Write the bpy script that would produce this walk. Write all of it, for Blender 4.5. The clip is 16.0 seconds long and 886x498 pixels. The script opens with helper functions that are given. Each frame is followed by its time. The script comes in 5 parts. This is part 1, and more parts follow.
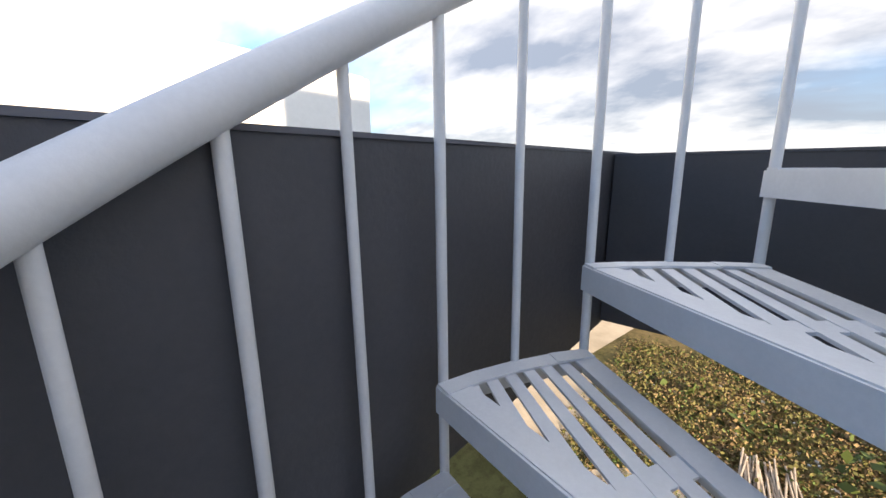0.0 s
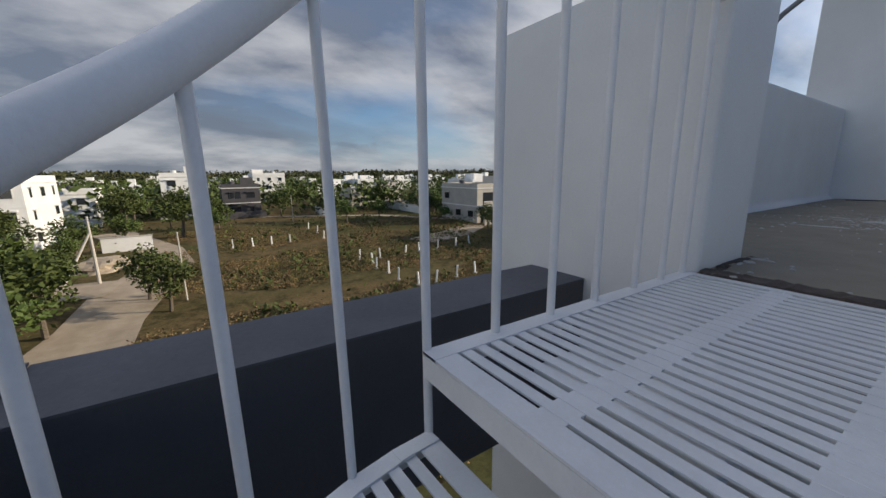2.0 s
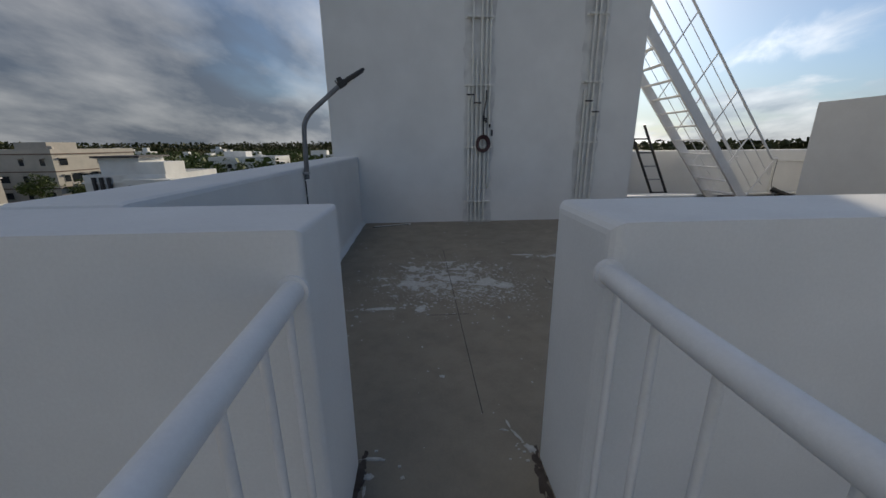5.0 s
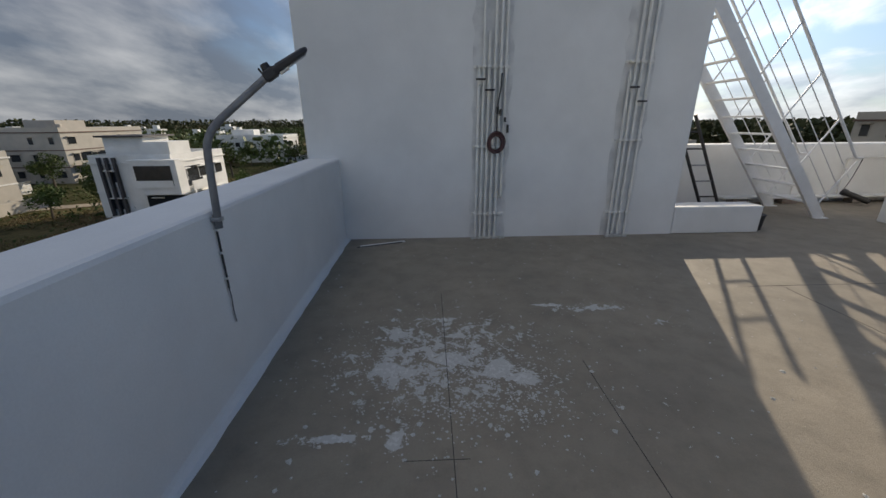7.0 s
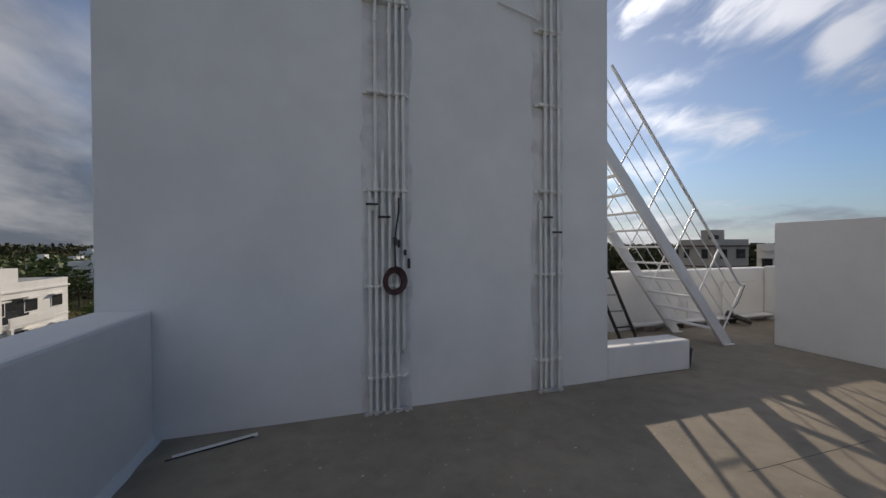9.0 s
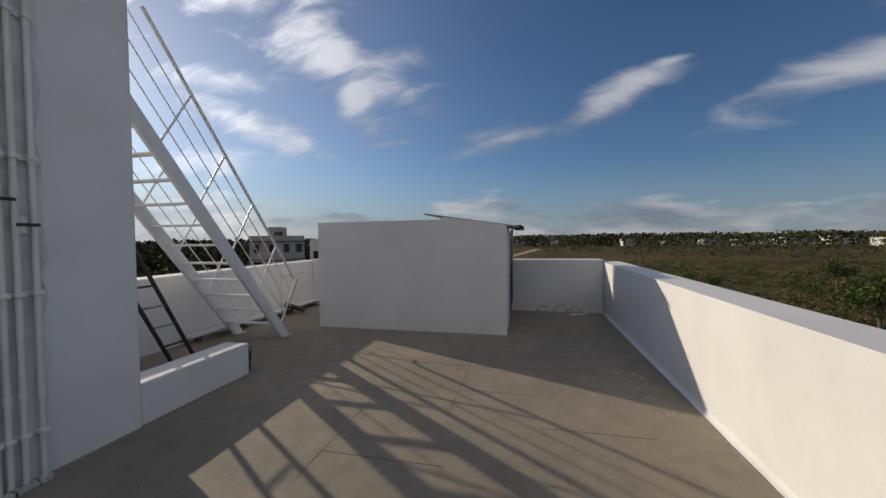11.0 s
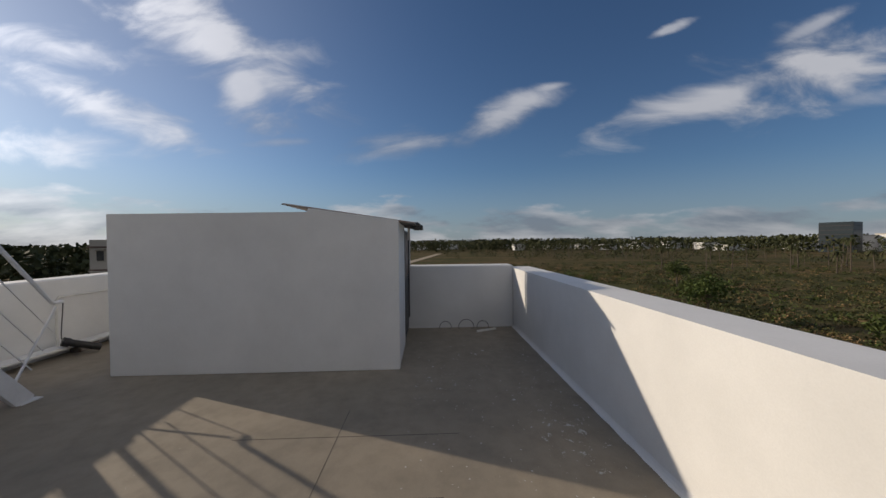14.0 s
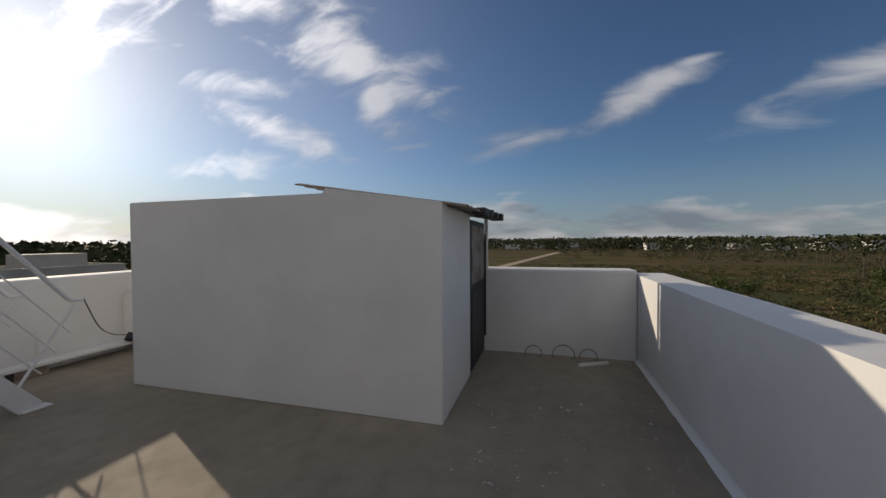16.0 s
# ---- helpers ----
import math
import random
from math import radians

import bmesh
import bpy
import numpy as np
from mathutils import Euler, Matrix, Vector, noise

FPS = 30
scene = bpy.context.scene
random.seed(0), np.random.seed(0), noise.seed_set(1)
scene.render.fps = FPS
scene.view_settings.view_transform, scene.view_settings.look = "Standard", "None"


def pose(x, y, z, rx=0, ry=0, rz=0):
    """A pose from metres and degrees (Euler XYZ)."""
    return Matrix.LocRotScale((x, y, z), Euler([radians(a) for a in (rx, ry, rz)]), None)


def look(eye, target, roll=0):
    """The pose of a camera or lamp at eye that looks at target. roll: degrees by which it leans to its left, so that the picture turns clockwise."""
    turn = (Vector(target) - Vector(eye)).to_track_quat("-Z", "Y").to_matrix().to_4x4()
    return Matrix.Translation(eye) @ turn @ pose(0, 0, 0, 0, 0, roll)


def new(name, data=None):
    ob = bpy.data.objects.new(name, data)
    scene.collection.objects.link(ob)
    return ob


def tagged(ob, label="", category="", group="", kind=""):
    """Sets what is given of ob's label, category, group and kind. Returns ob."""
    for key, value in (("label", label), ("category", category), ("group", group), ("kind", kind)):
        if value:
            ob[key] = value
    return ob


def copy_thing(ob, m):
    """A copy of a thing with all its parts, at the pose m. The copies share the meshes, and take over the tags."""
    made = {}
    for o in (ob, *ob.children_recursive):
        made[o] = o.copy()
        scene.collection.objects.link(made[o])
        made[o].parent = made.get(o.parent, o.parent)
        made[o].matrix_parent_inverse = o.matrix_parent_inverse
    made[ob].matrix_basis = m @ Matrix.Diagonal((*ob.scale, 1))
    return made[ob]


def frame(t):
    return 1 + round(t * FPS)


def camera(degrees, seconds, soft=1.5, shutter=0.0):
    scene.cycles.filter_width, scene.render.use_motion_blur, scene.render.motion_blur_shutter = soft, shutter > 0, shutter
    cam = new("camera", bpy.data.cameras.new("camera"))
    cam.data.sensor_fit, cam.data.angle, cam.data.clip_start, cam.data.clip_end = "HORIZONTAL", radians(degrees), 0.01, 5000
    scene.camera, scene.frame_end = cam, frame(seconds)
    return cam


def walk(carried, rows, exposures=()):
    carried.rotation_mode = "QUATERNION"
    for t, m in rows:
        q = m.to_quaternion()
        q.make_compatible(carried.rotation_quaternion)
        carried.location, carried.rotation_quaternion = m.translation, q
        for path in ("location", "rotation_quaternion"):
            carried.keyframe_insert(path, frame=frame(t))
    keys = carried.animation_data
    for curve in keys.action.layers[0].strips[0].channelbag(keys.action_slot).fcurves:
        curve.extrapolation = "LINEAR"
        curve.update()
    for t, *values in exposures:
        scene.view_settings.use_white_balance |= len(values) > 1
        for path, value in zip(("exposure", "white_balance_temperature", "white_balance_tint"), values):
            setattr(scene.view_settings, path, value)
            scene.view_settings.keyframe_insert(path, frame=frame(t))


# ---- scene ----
cam = camera(100.6, 16.0)
PATH = [  # seconds, eye, target, roll
    (0, (0.641, -1.574, -0.208), (-0.869, -2.82, -0.618), 0.0),
    (0.5, (0.523, -1.599, -0.064), (-1.31, -2.286, -0.474), -0.3),
    (1, (0.391, -1.636, 0.062), (-1.567, -1.714, -0.337), 0.4),
    (1.5, (0.326, -1.648, 0.243), (-1.565, -1.14, -0.161), 0.3),
    (2, (0.149, -1.548, 0.376), (-1.487, -0.471, -0.028), -0.5),
    (2.5, (0.046, -1.486, 0.517), (-1.161, 0.055, 0.109), -0.7),
    (3, (0.005, -1.424, 0.689), (-0.625, 0.424, 0.259), -0.9),
    (3.5, (-0.062, -1.251, 0.824), (-0.224, 0.693, 0.384), -0.6),
    (4, (-0.133, -1.121, 0.928), (-0.034, 0.829, 0.494), -0.8),
    (4.2, (-0.158, -1.089, 1.004), (-0.005, 0.855, 0.560), -0.8),
    (6.3, (-0.080, -0.115, 1.600), (-0.034, 1.991, 0.836), -0.4),
    (6.5, (-0.033, 0.064, 1.566), (0.008, 2.171, 0.806), -0.5),
    (7, (0.044, 0.430, 1.590), (0.121, 2.545, 0.859), -0.4),
    (7.5, (0.055, 0.827, 1.617), (0.232, 2.975, 1.007), -0.3),
    (8, (0.141, 1.187, 1.647), (0.443, 3.370, 1.249), -0.3),
    (8.5, (0.237, 1.477, 1.681), (0.654, 3.675, 1.554), -0.3),
    (9, (0.327, 1.769, 1.677), (0.977, 3.911, 1.658), -0.3),
    (9.5, (0.541, 1.908, 1.713), (1.804, 3.758, 1.675), -0.3),
    (10, (0.800, 2.048, 1.668), (2.556, 3.438, 1.646), -0.3),
    (10.2, (0.855, 2.053, 1.711), (2.746, 3.254, 1.673), -0.4),
    (12.3, (1.352, 2.194, 1.665), (3.590, 2.107, 1.611), -0.4),
    (12.5, (1.488, 2.209, 1.660), (3.726, 2.115, 1.602), -0.2),
    (13, (1.861, 2.202, 1.671), (4.099, 2.103, 1.611), -0.2),
    (13.5, (2.232, 2.220, 1.661), (4.469, 2.115, 1.613), -0.3),
    (14, (2.663, 2.040, 1.636), (4.899, 1.951, 1.594), -0.6),
    (14.5, (3.077, 1.900, 1.578), (5.316, 1.822, 1.533), -0.6),
    (15, (3.504, 1.754, 1.535), (5.744, 1.761, 1.512), -0.8),
    (15.5, (3.949, 1.601, 1.579), (6.173, 1.857, 1.538), -0.6),
    (16, (4.382, 1.567, 1.588), (6.539, 2.173, 1.538), -0.3),
]
EXPOSURES = [  # seconds, stops, kelvin, tint
    (0, 1.72, 7370, 13), (0.5, 1.52, 7320, 13), (1, 1.07, 7120, 12), (1.5, 0.51, 6740, 12), (2, 0.26, 6640, 12), (3, 0.26, 6220, 12), (3.5, 0.26, 6090, 10), (4.0, -0.39, 6520, 10), (4.2, -0.44, 6620, 10),
    (6.5, 0.09, 6680, 11), (8, 0.04, 6760, 12), (9, -0.24, 6740, 14), (10, -0.36, 6740, 14), (12.5, -0.41, 6710, 14), (14, -0.42, 6740, 14), (15, -0.46, 6880, 14), (15.5, -0.32, 6910, 14), (16, -0.44, 6960, 14)]
walk(cam, [(t, look(*p)) for t, *p in PATH], EXPOSURES)

# ---- light ----
SUN_AZ, SUN_EL = radians(25.0), radians(18.5)   # azimuth from +y towards +x
SUN_DIR = Vector((math.sin(SUN_AZ) * math.cos(SUN_EL), math.cos(SUN_AZ) * math.cos(SUN_EL), math.sin(SUN_EL)))
sun = new("sun", bpy.data.lights.new("sun", "SUN"))
sun.data.energy, sun.data.angle, sun.data.color = 4.5, radians(0.6), (1.0, 0.885, 0.70)
sun.matrix_world = look(SUN_DIR * 60, (0, 0, 0))


def node(tree, kind, *links, **settings):
    """A node with settings by attribute, and (socket, value or output) pairs."""
    n = tree.nodes.new(kind)
    for key, value in settings.items():
        setattr(n, key, value)
    for socket, value in links:
        if isinstance(value, bpy.types.NodeSocket):
            tree.links.new(value, n.inputs[socket])
        else:
            n.inputs[socket].default_value = value
    return n


def ramp(tree, fac, stops, mode="LINEAR"):
    n = node(tree, "ShaderNodeValToRGB", (0, fac))
    n.color_ramp.interpolation = mode
    while len(n.color_ramp.elements) < len(stops):
        n.color_ramp.elements.new(0.5)
    for e, (p, c) in zip(n.color_ramp.elements, stops):
        e.position, e.color = p, (c, c, c, 1) if isinstance(c, (int, float)) else (*c, 1)
    return n.outputs[0]


def arith(tree, op, a, b=0.0, c=0.0, clamp=False):
    return node(tree, "ShaderNodeMath", (0, a), (1, b), (2, c), operation=op, use_clamp=clamp).outputs[0]


def mixed(tree, fac, a, b, blend="MIX"):
    a, b = [v if isinstance(v, bpy.types.NodeSocket) else (*v, 1) for v in (a, b)]
    return node(tree, "ShaderNodeMix", (0, fac), (6, a), (7, b), data_type="RGBA", blend_type=blend).outputs[2]


world = bpy.data.worlds.new("sky")
scene.world, world.use_nodes = world, True
wt = world.node_tree
wt.nodes.clear()
sky = node(wt, "ShaderNodeTexSky", sky_type="NISHITA", sun_disc=False, sun_elevation=SUN_EL, sun_rotation=SUN_AZ,
           altitude=400, air_density=1.0, dust_density=0.40, ozone_density=3.0)
way = node(wt, "ShaderNodeTexCoord").outputs["Generated"]
xyz = node(wt, "ShaderNodeSeparateXYZ", (0, way)).outputs
height = arith(wt, "MAXIMUM", xyz[2], 0.0)
flat = arith(wt, "ADD", height, 0.30)
over = node(wt, "ShaderNodeCombineXYZ", (0, arith(wt, "DIVIDE", xyz[0], flat)), (1, arith(wt, "DIVIDE", xyz[1], flat))).outputs[0]
# cloud drawn out along one direction of the wind
wind = node(wt, "ShaderNodeMapping", (0, over), (1, (3.1, 0.4, 0)), (2, (0, 0, radians(-38))), (3, (1.0, 0.62, 1.0))).outputs[0]
fluff = node(wt, "ShaderNodeTexNoise", (0, wind), ("Scale", 0.62), ("Detail", 8), ("Roughness", 0.50), ("Distortion", 0.25)).outputs[0]
# the west is overcast, the east is open
west = node(wt, "ShaderNodeMapRange", (0, arith(wt, "ADD", arith(wt, "MULTIPLY", xyz[0], -0.85), arith(wt, "MULTIPLY", xyz[1], 0.10))),
            (1, -0.45), (2, 0.55), (3, -0.22), (4, 0.26), clamp=True).outputs[0]
# extra cloud overhead, out of view, added to brighten the shaded surfaces
high = node(wt, "ShaderNodeMapRange", (0, height), (1, 0.55), (2, 0.95), (3, 0.0), (4, 0.08), clamp=True).outputs[0]
cover = ramp(wt, arith(wt, "ADD", arith(wt, "ADD", fluff, west), high), [(0.535, 0.0), (0.72, 1.0)], "EASE")
# single clouds over the east: bearing and height as slopes from due east, turn, half length, half width
ahead = arith(wt, "MAXIMUM", arith(wt, "MULTIPLY_ADD", xyz[1], -0.042, arith(wt, "MULTIPLY", xyz[0], 0.999)), 0.08)
slope = node(wt, "ShaderNodeCombineXYZ", (0, arith(wt, "DIVIDE", arith(wt, "MULTIPLY_ADD", xyz[0], -0.042, arith(wt, "MULTIPLY", xyz[1], -0.999)), ahead)), (1, arith(wt, "DIVIDE", xyz[2], ahead))).outputs[0]
drawn = node(wt, "ShaderNodeMapping", (0, slope), (2, (0, 0, radians(-17))), (3, (1.0, 2.4, 1.0))).outputs[0]
wisp = node(wt, "ShaderNodeTexNoise", (0, drawn), ("Scale", 3.6), ("Detail", 9), ("Roughness", 0.57), ("Distortion", 0.5)).outputs[0]
wisps = arith(wt, "MULTIPLY_ADD", wisp, 2.7, -1.35)
single = 0.0
for u, v, turn, long, wide, k in ((-0.09, 0.265, 5, 0.24, 0.048, 0.75), (0.17, 0.345, 24, 0.22, 0.050, 0.85), (0.29, 0.415, 12, 0.08, 0.018, 0.7), (0.80, 0.40, 17, 0.50, 0.075, 0.9), (1.06, 0.465, 14, 0.52, 0.14, 0.95),
                                  (1.02, 0.58, 26, 0.24, 0.03, 0.7), (1.30, 0.40, 8, 0.40, 0.05, 0.6), (0.61, 0.565, 22, 0.09, 0.016, 0.7), (-0.62, 0.57, -34, 0.46, 0.16, 0.9), (-0.54, 0.44, -62, 0.19, 0.11, 0.85), (-0.95, 0.385, -24, 0.38, 0.075, 0.85),
                                  (-1.08, 0.27, -4, 0.36, 0.07, 0.75), (-1.02, 0.53, -10, 0.34, 0.06, 0.7), (-0.44, 0.275, 2, 0.12, 0.016, 0.4), (-0.95, 0.80, -20, 0.34, 0.14, 0.9), (-1.9, 0.9, 10, 0.8, 0.3, 0.9)):
    c0, s0 = math.cos(radians(turn)), math.sin(radians(turn))
    shift = ((-(u * c0 + v * s0)) / long, (u * s0 - v * c0) / wide, 0)
    spun = node(wt, "ShaderNodeVectorRotate", (0, slope), ("Angle", radians(-turn)), rotation_type="Z_AXIS").outputs[0]
    local = node(wt, "ShaderNodeMapping", (0, spun), (1, shift), (3, (1 / long, 1 / wide, 0))).outputs[0]
    far = node(wt, "ShaderNodeVectorMath", (0, local), operation="LENGTH").outputs["Value"]
    body = arith(wt, "ADD", arith(wt, "SUBTRACT", 0.95, far), wisps)
    single = arith(wt, "MAXIMUM", single, arith(wt, "MULTIPLY", ramp(wt, body, [(0.0, 0.0), (1.0, 0.95)], "EASE"), k))
single = arith(wt, "MULTIPLY", single, node(wt, "ShaderNodeMapRange", (0, xyz[0]), (1, 0.10), (2, 0.22), clamp=True).outputs[0])
cover = arith(wt, "MAXIMUM", cover, single)
# a low bank of cloud above the horizon
low_noise = node(wt, "ShaderNodeTexNoise", (0, node(wt, "ShaderNodeMapping", (0, way), (3, (1, 1, 3.5))).outputs[0]), ("Scale", 5.0), ("Detail", 7), ("Roughness", 0.55)).outputs[0]
bank = ramp(wt, arith(wt, "SUBTRACT", low_noise, arith(wt, "MULTIPLY", height, 2.6)), [(0.28, 0.0), (0.44, 0.62)], "EASE")
shade_noise = node(wt, "ShaderNodeTexNoise", (0, wind), ("Scale", 1.7), ("Detail", 8), ("Roughness", 0.55)).outputs[0]
toward = node(wt, "ShaderNodeVectorMath", (0, way), (1, tuple(SUN_DIR)), operation="DOT_PRODUCT").outputs["Value"]
glow = arith(wt, "POWER", arith(wt, "MAXIMUM", toward, 0.0), 9.0)
dim = node(wt, "ShaderNodeMapRange", (0, west), (1, 0.0), (2, 0.23), (3, 1.0), (4, 0.62), clamp=True).outputs[0]
grey = mixed(wt, ramp(wt, shade_noise, [(0.40, 0.0), (0.62, 1.0)]), (2.0, 2.35, 3.0), (6.8, 7.0, 7.3))
grey = mixed(wt, single, grey, (6.4, 6.7, 7.1))
# cloud grows brighter towards the unseen zenith, as fill for the shade
cloud = node(wt, "ShaderNodeVectorMath", (0, grey), ("Scale", arith(wt, "MULTIPLY", dim, arith(wt, "ADD", arith(wt, "MULTIPLY_ADD", glow, 2.2, 1.0), arith(wt, "MULTIPLY", arith(wt, "POWER", height, 2.0), 1.6)))), operation="SCALE").outputs[0]
fac = arith(wt, "MAXIMUM", arith(wt, "MULTIPLY", cover, 0.9), bank)
aureole = node(wt, "ShaderNodeVectorMath", (0, (1.0, 0.92, 0.80)), ("Scale", arith(wt, "MULTIPLY", arith(wt, "ADD", arith(wt, "MULTIPLY", arith(wt, "POWER", arith(wt, "MAXIMUM", toward, 0.0), 60.0), 5.0), arith(wt, "MULTIPLY", arith(wt, "POWER", arith(wt, "MAXIMUM", toward, 0.0), 5.0), 2.8)), 1.0)), operation="SCALE").outputs[0]
haze = node(wt, "ShaderNodeMapRange", (0, height), (1, 0.0), (2, 0.20), (3, 0.62), (4, 0.0), clamp=True, interpolation_type="SMOOTHSTEP").outputs[0]
clear = mixed(wt, 1.0, sky.outputs[0], (0.66, 0.83, 0.98), "MULTIPLY")
open_sky = mixed(wt, 1.0, mixed(wt, haze, clear, (2.7, 3.4, 4.4)), aureole, "ADD")
back = node(wt, "ShaderNodeBackground", (0, mixed(wt, fac, open_sky, cloud)), (1, 0.10))
node(wt, "ShaderNodeOutputWorld", (0, back.outputs[0]))

# ---- materials ----


def surface(name, colour, other=None, rough=0.7, metal=0.0, scale=1.5, grain=60.0, bump=0.15, spread=(0.35, 0.65), specks=None, vary=0.0, spec=0.5):
    """A mottled surface: two colours mixed by stains, a fine grain in relief, and specks if any. Object coordinates in metres."""
    m = bpy.data.materials.new(name)
    m.use_nodes = True
    t = m.node_tree
    b = t.nodes["Principled BSDF"]
    where = node(t, "ShaderNodeTexCoord").outputs["Object"]
    stain = node(t, "ShaderNodeTexNoise", (0, where), ("Scale", scale), ("Detail", 7), ("Roughness", 0.6)).outputs[0]
    fine = node(t, "ShaderNodeTexNoise", (0, where), ("Scale", grain), ("Detail", 4), ("Roughness", 0.65)).outputs[0]
    other = other or tuple(c * 0.82 for c in colour)
    col = mixed(t, ramp(t, stain, [(spread[0], 0.0), (spread[1], 1.0)]), colour, other)
    col = mixed(t, arith(t, "MULTIPLY", ramp(t, fine, [(0.3, 0.0), (0.75, 1.0)]), 0.14), col, tuple(c * 0.6 for c in other))
    if vary:
        rnd = node(t, "ShaderNodeObjectInfo").outputs["Random"]
        hue = node(t, "ShaderNodeHueSaturation", (0, arith(t, "MULTIPLY_ADD", rnd, 0.03, 0.485)), (2, arith(t, "MULTIPLY_ADD", rnd, vary, 1 - vary / 2)), (4, col))
        col = hue.outputs[0]
    if specks:
        dots = node(t, "ShaderNodeTexNoise", (0, where), ("Scale", specks[0]), ("Detail", 5), ("Roughness", 0.7)).outputs[0]
        col = mixed(t, ramp(t, dots, [(specks[1], 0.0), (specks[1] + 0.05, 1.0)]), col, specks[2])
    t.links.new(col, b.inputs["Base Color"])
    rr = arith(t, "MULTIPLY_ADD", fine, 0.25, rough - 0.12, clamp=True)
    t.links.new(rr, b.inputs["Roughness"])
    b.inputs["Metallic"].default_value = metal
    b.inputs["Specular IOR Level"].default_value = spec
    if bump:
        relief = node(t, "ShaderNodeBump", ("Strength", bump), ("Distance", 0.01), ("Height", fine))
        t.links.new(relief.outputs[0], b.inputs["Normal"])
    return m


WHITE = surface("white_wall_paint", (0.77, 0.77, 0.76), (0.655, 0.655, 0.645), 0.75, scale=1.3, grain=90, bump=0.02, spread=(0.30, 0.75))
STEEL = surface("white_steel_paint", (0.78, 0.78, 0.78), (0.70, 0.70, 0.70), 0.42, scale=6, grain=130, bump=0.06, specks=(46, 0.76, (0.38, 0.34, 0.30)))
PVC = surface("white_plastic_pipe", (0.78, 0.77, 0.73), (0.66, 0.65, 0.60), 0.4, scale=4, bump=0.03)
SHADE_OVERSPRAY = surface("grey_shade_overspray", (0.50, 0.50, 0.50), (0.68, 0.68, 0.67), 0.8, scale=3.5, grain=60, bump=0.2, spread=(0.35, 0.6))
GALV = surface("galvanised_steel", (0.42, 0.43, 0.44), (0.30, 0.31, 0.32), 0.38, 0.9, scale=9, bump=0.05)
LAMP_GREY = surface("grey_cast_alloy", (0.035, 0.035, 0.040), (0.022, 0.022, 0.026), 0.5, 0.2, scale=9, bump=0.05)
POLE = surface("dull_grey_pipe_paint", (0.20, 0.205, 0.21), (0.13, 0.13, 0.135), 0.5, 0.4, scale=9, bump=0.05)
BLACK = surface("black_rubber", (0.020, 0.020, 0.022), (0.035, 0.033, 0.03), 0.55, scale=8, bump=0.08)
MAROON = surface("maroon_hose", (0.060, 0.014, 0.020), (0.030, 0.009, 0.012), 0.4, scale=12, bump=0.05)
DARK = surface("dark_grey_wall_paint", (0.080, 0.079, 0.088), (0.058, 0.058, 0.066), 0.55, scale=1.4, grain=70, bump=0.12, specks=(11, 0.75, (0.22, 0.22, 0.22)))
COPING = surface("grey_wall_coping", (0.105, 0.108, 0.124), (0.075, 0.078, 0.09), 0.7, scale=2.5, bump=0.12)
SHEET = surface("white_roof_sheet", (0.66, 0.67, 0.68), (0.55, 0.56, 0.57), 0.42, 0.1, scale=2, bump=0.03)
FLASH = surface("grey_flashing", (0.135, 0.137, 0.155), (0.10, 0.102, 0.118), 0.6, 0.0, scale=3, bump=0.03)
SOIL = surface("sill_mud", (0.05, 0.035, 0.028), (0.11, 0.09, 0.075), 0.95, scale=9, grain=120, bump=0.5, specks=(24, 0.66, (0.5, 0.48, 0.45)))
GLASS_PANE = surface("dark_lamp_lens", (0.05, 0.05, 0.055), None, 0.2, scale=9, bump=0.0)
TWINE = surface("grey_cable", (0.16, 0.16, 0.16), None, 0.6, scale=8, bump=0.05)
RUST = surface("rusty_sheet_edge", (0.16, 0.10, 0.07), (0.30, 0.28, 0.26), 0.8, scale=6, bump=0.2)


